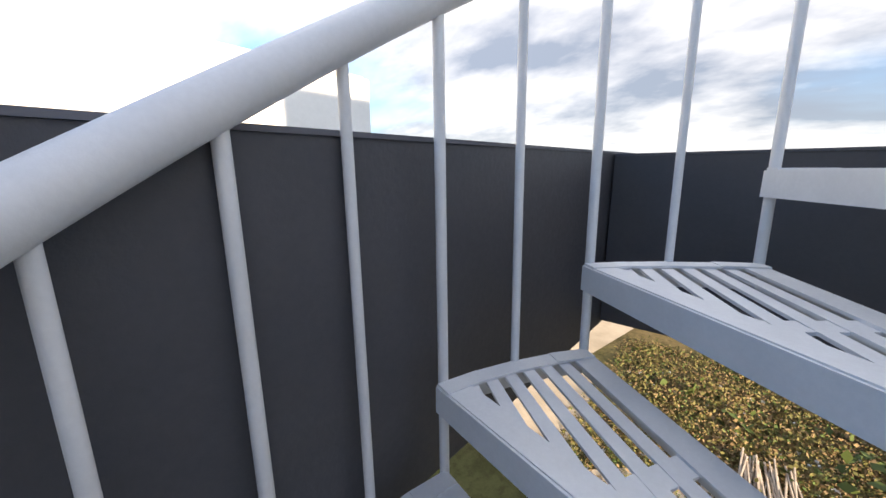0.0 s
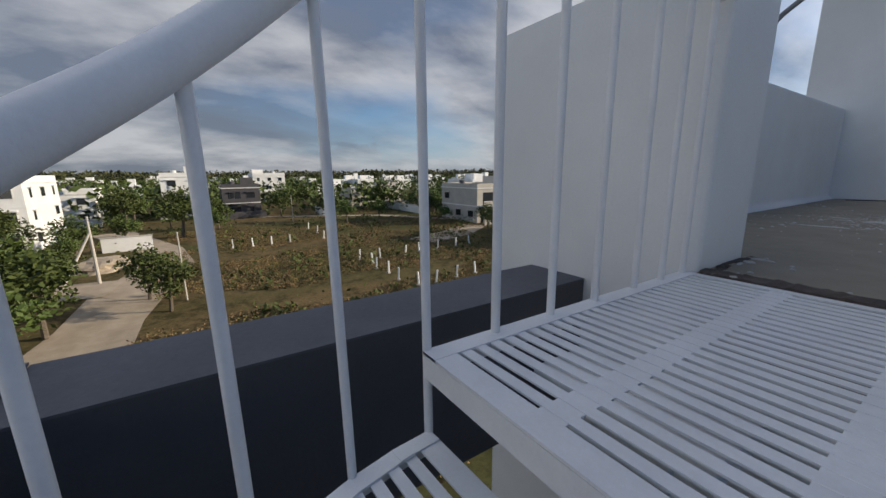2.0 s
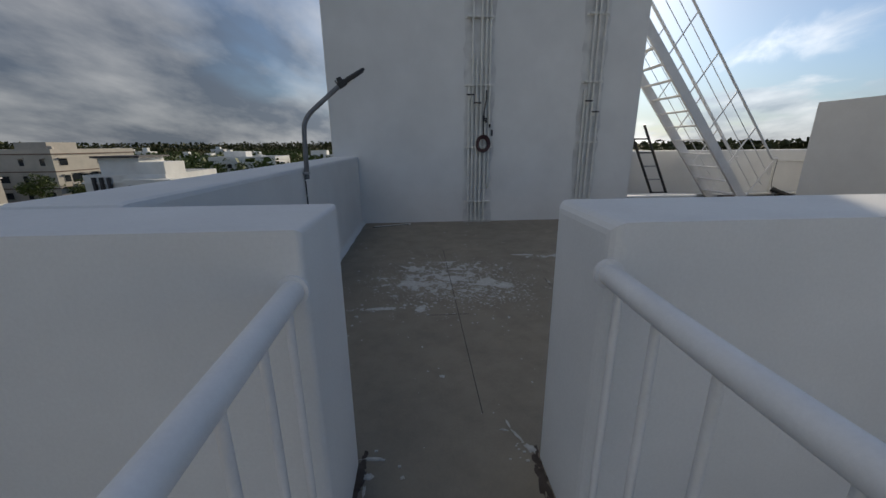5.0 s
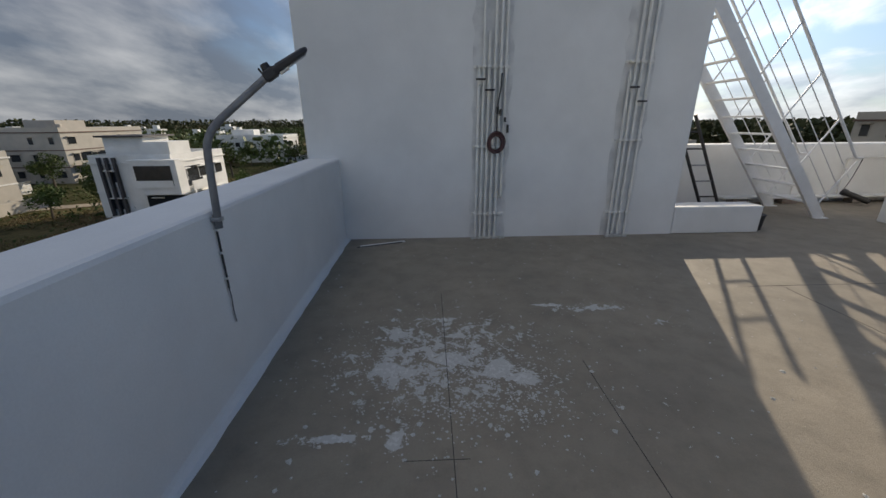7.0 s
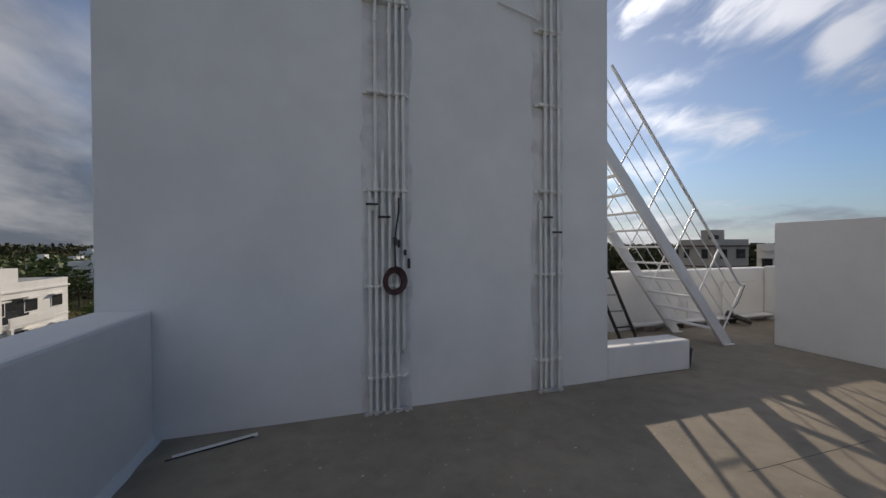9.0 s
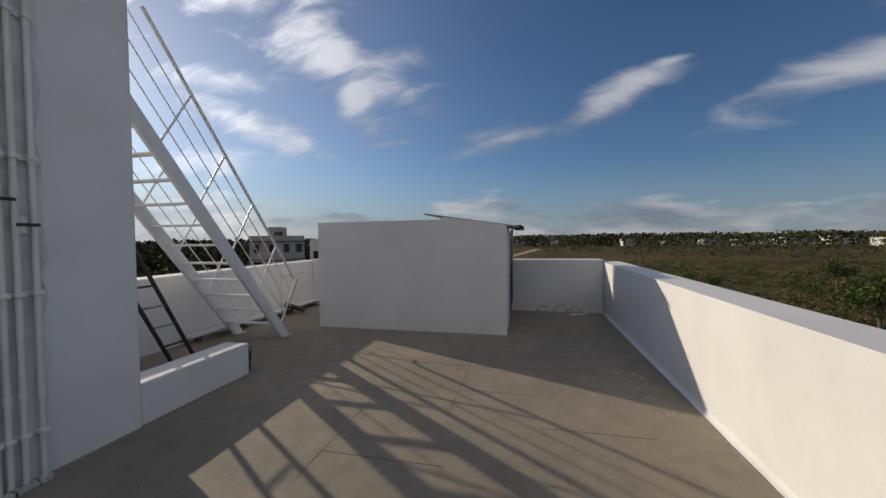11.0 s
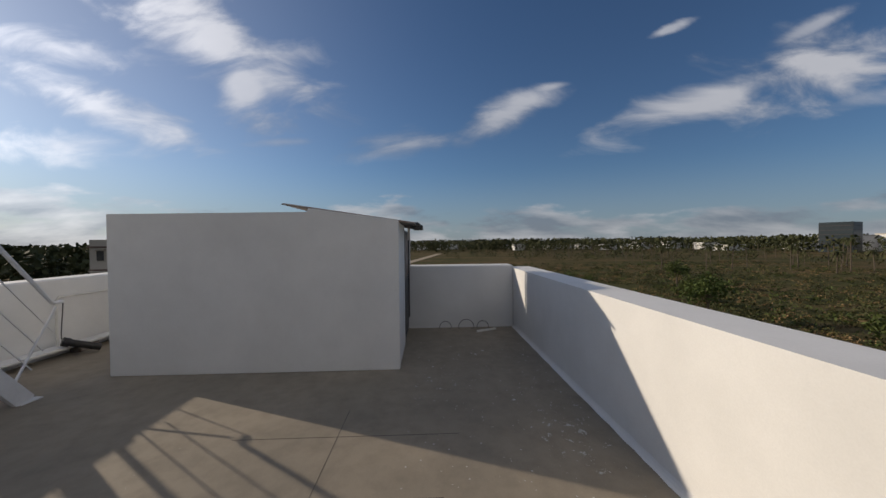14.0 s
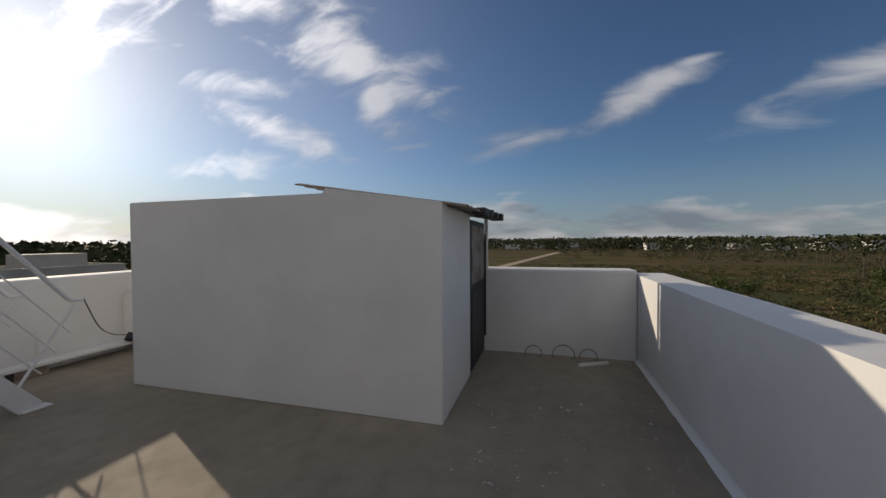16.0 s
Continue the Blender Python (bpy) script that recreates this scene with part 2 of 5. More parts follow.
def terrace_floor():
    """Cement screed: dark grey with warm dust, chalk-white splashes of paint and lime in patches, and hairline joints."""
    m = bpy.data.materials.new("cement_screed")
    m.use_nodes = True
    t = m.node_tree
    b = t.nodes["Principled BSDF"]
    where = node(t, "ShaderNodeTexCoord").outputs["Object"]
    big = node(t, "ShaderNodeTexNoise", (0, where), ("Scale", 0.75), ("Detail", 6), ("Roughness", 0.6)).outputs[0]
    mid = node(t, "ShaderNodeTexNoise", (0, where), ("Scale", 4.5), ("Detail", 8), ("Roughness", 0.65)).outputs[0]
    fine = node(t, "ShaderNodeTexNoise", (0, where), ("Scale", 75), ("Detail", 4), ("Roughness", 0.7)).outputs[0]
    col = mixed(t, ramp(t, big, [(0.35, 0.0), (0.62, 1.0)]), (0.256, 0.222, 0.172), (0.330, 0.280, 0.212))
    col = mixed(t, ramp(t, mid, [(0.42, 0.0), (0.72, 0.5)]), col, (0.165, 0.140, 0.108))
    col = mixed(t, arith(t, "MULTIPLY", fine, 0.35), col, (0.115, 0.10, 0.084))
    # splashes lie thick in a few places and thin elsewhere
    reach = 0.0
    for (px, py, sx, sy, k) in ((0.12, 2.40, 0.80, 0.62, 0.205), (-0.20, 2.26, 0.17, 0.15, 0.32), (0.15, 2.36, 0.17, 0.14, 0.32), (0.44, 2.24, 0.17, 0.12, 0.31), (0.57, 2.16, 0.10, 0.08, 0.36), (-0.22, 2.68, 0.12, 0.10, 0.28),
                                (1.35, 2.98, 0.36, 0.07, 0.25), (0.98, 3.04, 0.12, 0.03, 0.34), (1.8, 2.75, 0.4, 0.10, 0.15), (-0.46, 1.76, 0.20, 0.03, 0.30), (-0.14, 1.74, 0.06, 0.08, 0.30), (-0.55, 2.4, 0.25, 0.15, 0.17),
                                (-0.2, 2.75, 0.5, 0.2, 0.14), (0.12, 2.85, 0.12, 0.04, 0.30), (6.2, 1.7, 0.6, 0.5, 0.08), (5.2, 0.75, 0.7, 0.3, 0.13), (0.9, 1.9, 0.5, 0.4, 0.09)):
        local = node(t, "ShaderNodeMapping", (0, where), (1, (-px / sx, -py / sy, 0)), (3, (1 / sx / 1.12, 1 / sy / 1.12, 0))).outputs[0]
        r = node(t, "ShaderNodeVectorMath", (0, local), operation="LENGTH").outputs["Value"]
        reach = arith(t, "MAXIMUM", reach, arith(t, "MULTIPLY", node(t, "ShaderNodeMapRange", (0, r), (1, 1.7), (2, 0.3), clamp=True).outputs[0], k))
    splash = node(t, "ShaderNodeTexNoise", (0, where), ("Scale", 9.0), ("Detail", 10), ("Roughness", 0.72), ("Distortion", 0.4)).outputs[0]
    paint = ramp(t, arith(t, "ADD", splash, reach), [(0.70, 0.0), (0.735, 0.9)])
    col = mixed(t, paint, col, (0.52, 0.51, 0.48))
    dots = node(t, "ShaderNodeTexNoise", (0, where), ("Scale", 34.0), ("Detail", 3), ("Roughness", 0.5)).outputs[0]
    col = mixed(t, ramp(t, arith(t, "ADD", dots, arith(t, "MULTIPLY", reach, 0.75)), [(0.765, 0.0), (0.785, 0.8)]), col, (0.60, 0.59, 0.56))
    t.links.new(col, b.inputs["Base Color"])
    t.links.new(arith(t, "MULTIPLY_ADD", mid, 0.25, 0.68), b.inputs["Roughness"])
    both = arith(t, "MULTIPLY_ADD", paint, 0.35, arith(t, "ADD", arith(t, "MULTIPLY", fine, 0.5), mid))
    relief = node(t, "ShaderNodeBump", ("Strength", 0.35), ("Distance", 0.012), ("Height", both))
    t.links.new(relief.outputs[0], b.inputs["Normal"])
    return m


FLOOR = terrace_floor()
JOINT = surface("joint_filler", (0.055, 0.05, 0.045), None, 0.9, scale=12, bump=0.2)
CHIP = surface("lime_chips", (0.55, 0.54, 0.51), (0.42, 0.41, 0.38), 0.9, scale=20, bump=0.2)

# ---- helpers for meshes; the plan is drawn in units of 1.12 m ----
U = 1.12


def thing(name, at=(0, 0, 0), label="", category="", group="", kind=""):
    ob = new(name)
    ob.location = Vector(at) * U
    ob.empty_display_size = 0.2
    return tagged(ob, label, category, group, kind)


def part(name, bm, material, parent=None, label="", smooth=False):
    """Links a bmesh as one mesh object under a thing or a part."""
    me = bpy.data.meshes.new(name)
    bmesh.ops.recalc_face_normals(bm, faces=bm.faces)
    bm.transform(Matrix.Scale(U, 4))
    bm.to_mesh(me)
    bm.free()
    me.materials.append(material)
    if smooth:
        me.shade_smooth()
        me.set_sharp_from_angle(angle=radians(40))
    ob = new(name, me)
    if parent:
        ob.parent = parent
    if label:
        tagged(ob, label)
    return ob


def own(ob, label, category, group="", kind=""):
    return tagged(ob, label, category, group, kind)


def box(bm, x0, x1, y0, y1, z0, z1, bevel=0.0, seg=2, m=None):
    made = bmesh.ops.create_cube(bm, size=1.0)["verts"]
    for v in made:
        v.co = Vector(((x0 + x1) / 2 + v.co.x * (x1 - x0), (y0 + y1) / 2 + v.co.y * (y1 - y0), (z0 + z1) / 2 + v.co.z * (z1 - z0)))
    if bevel:
        edges = {e for v in made for e in v.link_edges}
        made = bmesh.ops.bevel(bm, geom=list(edges), offset=bevel, segments=seg, affect="EDGES", profile=0.5)["verts"]
        made = list({v for v in made})
    if m is not None:
        bmesh.ops.transform(bm, matrix=m, verts=list({v for v in made}))
    return made


def boxes(*dims, bevel=0.0):
    bm = bmesh.new()
    for d in dims:
        box(bm, *d, bevel=bevel)
    return bm


def tube(bm, points, r, sides=10, closed=False, r1=None):
    """A round bar along points."""
    pts = [Vector(p) for p in points]
    rings, side = [], None
    for i, p in enumerate(pts):
        a, b = pts[max(i - 1, 0)], pts[min(i + 1, len(pts) - 1)]
        if closed:
            a, b = pts[i - 1], pts[(i + 1) % len(pts)]
        d = (b - a).normalized()
        if side is None:
            side = d.orthogonal().normalized()
        side = (side - d * side.dot(d)).normalized()
        up = d.cross(side)
        rad = r if r1 is None else r + (r1 - r) * i / (len(pts) - 1)
        rings.append([bm.verts.new(p + (side * math.cos(2 * math.pi * k / sides) + up * math.sin(2 * math.pi * k / sides)) * rad) for k in range(sides)])
    n = len(rings)
    for i in range(n if closed else n - 1):
        a, b = rings[i], rings[(i + 1) % n]
        for k in range(sides):
            bm.faces.new((a[k], a[(k + 1) % sides], b[(k + 1) % sides], b[k]))
    if not closed:
        bm.faces.new(rings[0])
        bm.faces.new(rings[-1])
    return bm


def bar(p0, p1, r, sides=10):
    return tube(bmesh.new(), [p0, p1], r, sides)


def flat_bar(bm, p0, p1, wide, thick, up=(0, 0, 1)):
    """A rectangular bar from p0 to p1; wide across, thick along up."""
    p0, p1, up = Vector(p0), Vector(p1), Vector(up)
    d = (p1 - p0).normalized()
    s = d.cross(up).normalized()
    u = s.cross(d)
    vs = [bm.verts.new(p + s * a * wide / 2 + u * b * thick / 2) for p in (p0, p1) for a, b in ((-1, -1), (1, -1), (1, 1), (-1, 1))]
    for f in ((0, 1, 2, 3), (4, 5, 6, 7), (0, 1, 5, 4), (1, 2, 6, 5), (2, 3, 7, 6), (3, 0, 4, 7)):
        bm.faces.new([vs[i] for i in f])
    return bm

# ---- the large structure ----
GROUND = -9.0


def structure(name, bm, material, label, category):
    return tagged(part(name, bm, material), label, category, kind="structure")


floor = structure("floor", boxes((-1.03, 8.63, 0.37, 6.8, -0.25, 0.0), (-0.40, 0.32, 0.0, 0.37, -0.25, 0.0)), FLOOR,
                  "dusty grey cement roof terrace with lime splashes", "floor")
bm = bmesh.new()
for x0, x1, jamb, soft in ((-1.41, -0.396, -0.396, 0.014), (0.309, 9.0, 0.309, 0.036)):
    made = set(box(bm, x0, x1, 0.0, 0.37, GROUND, 1.006))
    edges = [e for e in bm.edges if e.verts[0] in made]
    end = [e for e in edges if all(abs(v.co.x - jamb) < 1e-6 for v in e.verts)]
    rest = [e for e in edges if e not in end and min(v.co.z for v in e.verts) > 0.9]
    bmesh.ops.bevel(bm, geom=end, offset=soft, segments=4, affect="EDGES", profile=0.5)
    bmesh.ops.bevel(bm, geom=[e for e in rest if e.is_valid], offset=0.009, segments=2, affect="EDGES", profile=0.5)
box(bm, -0.405, 0.335, 0.02, 0.35, GROUND, -0.255)
structure("wall_south", bm, WHITE, "white painted parapet and outer wall with a gap", "wall")
structure("wall_west", boxes((-1.41, -1.03, 0.372, 4.938, GROUND, 1.02), bevel=0.025), WHITE, "white painted parapet wall", "wall")
structure("wall_east", boxes((8.63, 9.0, 0.372, 6.8, GROUND, 1.06), bevel=0.025), WHITE, "white painted parapet wall", "wall")
structure("wall_north", boxes((3.22, 9.0, 6.802, 7.17, GROUND, 1.02), bevel=0.025), WHITE, "white painted parapet wall", "wall")
structure("wall_stair_tower", boxes((-1.405, 3.22, 4.94, 8.6, GROUND, 5.2), bevel=0.02), WHITE, "tall white painted stair tower with service pipes", "wall")
structure("kerb", boxes((3.222, 4.41, 4.94, 5.24, 0.0, 0.355), bevel=0.015), WHITE, "low white painted upstand beside the tower", "kerb")


def blot(bm, x, y, w, d, turn, rng, thick=0.004, n=18):
    """A ragged flat patch with a low crown."""
    c, s = math.cos(radians(turn)), math.sin(radians(turn))
    ring, core = [], []
    for k in range(n):
        a = 2 * math.pi * k / n
        r = rng.uniform(0.55, 1.15)
        px, py = w * r * math.cos(a), d * r * math.sin(a)
        ring.append(bm.verts.new((x + px * c - py * s, y + px * s + py * c, 0.0008)))
        core.append(bm.verts.new((x + (px * c - py * s) * 0.75, y + (px * s + py * c) * 0.75, thick * rng.uniform(0.6, 1.2))))
    bm.faces.new(core)
    for k in range(n):
        bm.faces.new((ring[k], ring[(k + 1) % n], core[(k + 1) % n], core[k]))


rng = random.Random(17)
bm = bmesh.new()
row = []
for i in range(46):
    x = -0.392 + 0.698 * i / 45
    row.append([bm.verts.new(p) for p in ((x, -0.008 + rng.uniform(-0.004, 0.004), -0.05), (x, -0.006 + rng.uniform(-0.006, 0.006), rng.uniform(0.001, 0.008)),
                                          (x, 0.045 + rng.uniform(-0.012, 0.012), rng.uniform(0.003, 0.012)), (x, 0.080 + 0.012 * noise.noise(Vector((x * 9, 0.3, 0))) + rng.uniform(-0.005, 0.005), 0.0006))])
for a, b in zip(row, row[1:]):
    for k in range(3):
        bm.faces.new((a[k], b[k], b[k + 1], a[k + 1]))
structure("sill", bm, SOIL, "broken muddy sill in the parapet gap", "sill")
bm = bmesh.new()
for i in range(26):
    side = -0.382 if i % 2 else 0.292
    blot(bm, side + rng.uniform(-0.012, 0.012), 0.02 + 0.0145 * i, rng.uniform(0.006, 0.020), rng.uniform(0.02, 0.06), rng.uniform(-12, 12), rng)
own(part("mud", bm, SOIL), "dark mud left along the foot of the jambs", "mud", kind="stuff")
bm = bmesh.new()
for x, y, w, d, turn in ((-0.345, 0.378, 0.055, 0.010, -4), (0.285, 0.385, 0.022, 0.030, 30), (0.25, 0.45, 0.008, 0.045, 25), (0.20, 0.49, 0.020, 0.006, -20), (0.225, 0.53, 0.006, 0.028, 10),
                         (0.285, 0.055, 0.012, 0.035, 20), (0.265, 0.085, 0.005, 0.030, -15), (-0.30, 0.012, 0.016, 0.010, 30), (-0.352, 0.30, 0.022, 0.016, 10), (-0.36, 0.24, 0.008, 0.025, 0), (-0.295, 0.125, 0.012, 0.006, 5), (-0.225, 0.285, 0.010, 0.008, 0)):
    blot(bm, x, y, w, d, turn, rng, 0.006)
own(part("plaster_smears", bm, CHIP), "smears of white plaster in the parapet gap", "plaster", kind="stuff")
# hairline joints of the screed
bm = bmesh.new()
for x, y0, y1 in ((0.125, 0.6, 3.3), (0.98, 1.2, 2.3), (4.45, 1.75, 2.5), (3.84, 0.9, 1.75), (5.15, 1.6, 3.3), (3.2, 2.4, 3.3)):
    box(bm, x, x + 0.004, y0, y1, -0.002, 0.0012)
for y, x0, x1 in ((1.62, -0.1, 0.2), (2.52, 3.9, 5.6), (3.3, 2.9, 4.2)):
    box(bm, x0, x1, y, y + 0.003, -0.002, 0.0012)
tagged(part("floor_joint", bm, JOINT), "dark hairline joints in the cement floor", "joint", kind="structure")
# painted cement fillets at the feet of the parapets
def fillet(bm, p0, p1, inward, high=0.055, deep=0.05):
    """A hollow cement fillet along a wall foot."""
    p0, p1, inward = Vector(p0), Vector(p1), Vector(inward)
    steps = int((p1 - p0).length / 0.12)
    rng = random.Random(int(p1.length * 100))
    row = []
    for i in range(steps + 1):
        p = p0.lerp(p1, i / steps)
        k = 1 + rng.uniform(-0.12, 0.12)
        row.append([bm.verts.new(p + inward * x * deep * k + Vector((0, 0, z * high * k))) for x, z in ((-0.05, 1.0), (0.22, 0.50), (0.52, 0.20), (1.0, 0.015), (1.0, -0.05))])
    for q, r in zip(row, row[1:]):
        for k in range(4):
            bm.faces.new((q[k], q[k + 1], r[k + 1], r[k]))


bm = bmesh.new()
fillet(bm, (-1.03, 0.38, 0.0), (-1.03, 4.93, 0.0), (1, 0, 0))
fillet(bm, (0.34, 0.37, 0.0), (8.62, 0.37, 0.0), (0, 1, 0), 0.045, 0.04)
structure("baseboard", bm, WHITE, "painted cement fillet at the parapet foot", "trim")

# dark beams round the stair well and the roof beside it
bm = boxes((-1.135, -0.832, -1.784, -0.002, -0.74, -0.132))
structure("beam_west", bm, DARK, "dark grey painted beam beside the spiral stair", "beam")
structure("beam_coping_west", boxes((-1.139, -0.828, -1.782, -0.003, -0.1315, -0.124)), COPING, "grey weathered top of the dark beam", "coping")
def falling(bm):
    """The south beam and the roof fall a little towards the east, and run away from the stair."""
    for v in bm.verts:
        v.co.z -= (v.co.x + 0.94) * 0.016
        v.co.y -= (v.co.x + 0.94) * 0.030
    return bm


bm = falling(boxes((-1.12, 3.2, -2.02, -1.788, -0.76, -0.122)))
structure("beam_south", bm, DARK, "dark grey painted beam behind the spiral stair", "beam")
bm = falling(boxes((-1.124, 3.2, -1.998, -1.784, -0.1215, -0.114)))
structure("beam_coping_south", bm, FLASH, "grey top of the dark beam along the roof", "coping")
bm = boxes((1.25, 1.5, -1.82, -0.002, -3.6, -0.4))
structure("beam_east", bm, DARK, "dark grey painted beam under the stair well", "beam")
structure("wall_stair_well", boxes((1.52, 2.6, -6.5, -0.002, GROUND, -0.4)), WHITE, "white outer wall below the roof", "wall")


structure("sunshade", boxes((-0.78, -0.15, -0.36, -0.002, -0.49, -0.41), bevel=0.008), WHITE, "small white ledge on the wall below the landing", "ledge")


def roof_sheet():
    t = thing("corrugated_roof", label="white ribbed steel roof sheets beside dark beam", category="roof")
    bm = bmesh.new()
    profile, y = [], -2.005
    while y > -6.4:
        profile += [(y, 0.0), (y - 0.10, 0.0), (y - 0.12, 0.036), (y - 0.155, 0.036), (y - 0.1749, 0.0)]
        y -= 0.175
    ends = []
    for x, dz in ((-0.95, 0.0), (3.2, 0.0)):
        ends.append([(bm.verts.new((x, py, -0.122 + dz + h)), bm.verts.new((x, py, -0.129 + dz + h))) for py, h in profile])
    a, b = ends
    for i in range(len(profile) - 1):
        for k in (0, 1):
            bm.faces.new((a[i][k], a[i + 1][k], b[i + 1][k], b[i][k]))
        for e in ends:
            bm.faces.new((e[i][0], e[i + 1][0], e[i + 1][1], e[i][1]))
    part("sheet", falling(bm), SHEET, t)
    part("flashing", falling(boxes((-0.95, 3.2, -2.03, -1.999, -0.150, -0.1205))), SHEET, t, "pale bent flashing strip")
    part("gutter", boxes((-1.10, -0.965, -6.4, -2.04, -0.45, -0.098), bevel=0.006), DARK, t, "dark gutter edge")
    part("support", boxes((-0.92, 3.1, -6.4, -2.6, -0.75, -0.3)), DARK, t, "dark steel frame under the sheets")
    return t


roof_sheet()

# ---- the spiral stair ----
CX, CY, RAD, RISE = 0.350, -1.0125, 0.788, 0.180
RAIL = (0.752, 0.588, 0.436, 0.316, 0.219, 0.126, 0.039, -0.052, -0.144)   # underside of the outer rail at each half step


def bearing(half):
    """The bearing of each half step; the steps narrow a little on the way down."""
    h = min(half, 9)
    return 182.3 + 12.7 * h - 0.14 * h * h + 10.6 * max(half - 9, 0)


def round_at(deg, r, z):
    a = radians(deg)
    return Vector((CX + r * math.cos(a), CY + r * math.sin(a), z))


def rail_height(half):
    i = int(min(max(half, 0), 7))
    if half >= 8:
        return RAIL[8] - 0.0900 * (half - 8)
    return RAIL[i] + (RAIL[i + 1] - RAIL[i]) * (half - i)


def lean_out(half):
    """How far the balusters lean outwards at the top."""
    return 0.005 if half == 0 else 0.020


def spline(pts, n=6):
    """A smooth line through the points."""
    pts = [Vector(p) for p in pts]
    out = []
    for i in range(len(pts) - 1):
        p0, p1, p2, p3 = pts[max(i - 1, 0)], pts[i], pts[i + 1], pts[min(i + 2, len(pts) - 1)]
        for k in range(n):
            t = k / n
            out.append(0.5 * (2 * p1 + (p2 - p0) * t + (2 * p0 - 5 * p1 + 4 * p2 - p3) * t * t + (3 * p1 - p0 - 3 * p2 + p3) * t ** 3))
    return out + [pts[-1]]


def tread(t, k):
    """One wedge step: folded edges, slats along the back edge and two ties under them."""
    z = -RISE * k
    a0, a1 = bearing(2 * k - 2), bearing(2 * k) + 1.2
    inner0, inner1 = round_at(a0, 0.05, 0), round_at(a1, 0.05, 0)
    rim = [round_at(a0 + (a1 - a0) * i / 4, RAD, 0) for i in range(5)]
    drop = Vector((0, 0, z - 0.027))
    back = (rim[0] - inner0).normalized()
    side = Vector((-back.y, back.x, 0))
    if side.dot(rim[-1] - rim[0]) < 0:
        side = -side
    fr = (rim[-1] - inner1).normalized()
    fs = Vector((fr.y, -fr.x, 0))
    if fs.dot(rim[0] - rim[-1]) < 0:
        fs = -fs
    root = bmesh.new()
    flat_bar(root, inner1 + drop, rim[-1] + drop, 0.008, 0.048)
    fold = part("front_fold", root, STEEL, t)
    root = bmesh.new()
    flat_bar(root, inner0 + drop, rim[0] + drop, 0.008, 0.048)
    part("back_fold", root, STEEL, fold)
    rest = bmesh.new()
    for p, q in zip(rim, rim[1:]):
        flat_bar(rest, p + drop, q + drop, 0.008, 0.048)
    part("rim_fold", rest, STEEL, fold)
    for i, (p, q, s, w) in enumerate([(inner0, rim[0], side, 0.042), (inner1, rim[-1], fs, 0.046)] + [(p, q, None, 0.034) for p, q in zip(rim, rim[1:])]):
        lift = Vector((0, 0, z - 0.004 + 0.0008 * (i % 3) + (0.0016 if i > 1 else 0)))
        shift = s * w / 2 if s else ((p + q) / 2 - Vector((CX, CY, 0))).normalized() * (-w / 2)
        top = bmesh.new()
        flat_bar(top, p + shift + lift, q + shift + lift, w, 0.005)
        part("border", top, STEEL, fold)
    nf = Vector((-fr.y, fr.x, 0))
    den = back.dot(nf)
    for i in range(7):
        o = inner0 + side * (0.066 + 0.0385 * i)
        s0 = max(0.02, (inner1 - o).dot(nf) / den + 0.075)
        oc = o - Vector((CX, CY, 0))
        bq = oc.dot(back)
        r = RAD - 0.016
        s1 = -bq + math.sqrt(max(bq * bq - oc.dot(oc) + r * r, 0))
        if s1 - s0 < 0.05:
            continue
        sl = bmesh.new()
        low = Vector((0, 0, z - 0.0075))
        flat_bar(sl, o + back * s0 + low, o + back * s1 + low, 0.0225, 0.005)
        part("slat", sl, STEEL, fold)
    for r in (0.50, 0.31):
        tie = bmesh.new()
        flat_bar(tie, round_at(a0 + 1, r, z - 0.0085), round_at(a1 - 1, r, z - 0.0085), 0.034, 0.0045)
        part("tie", tie, STEEL, fold)


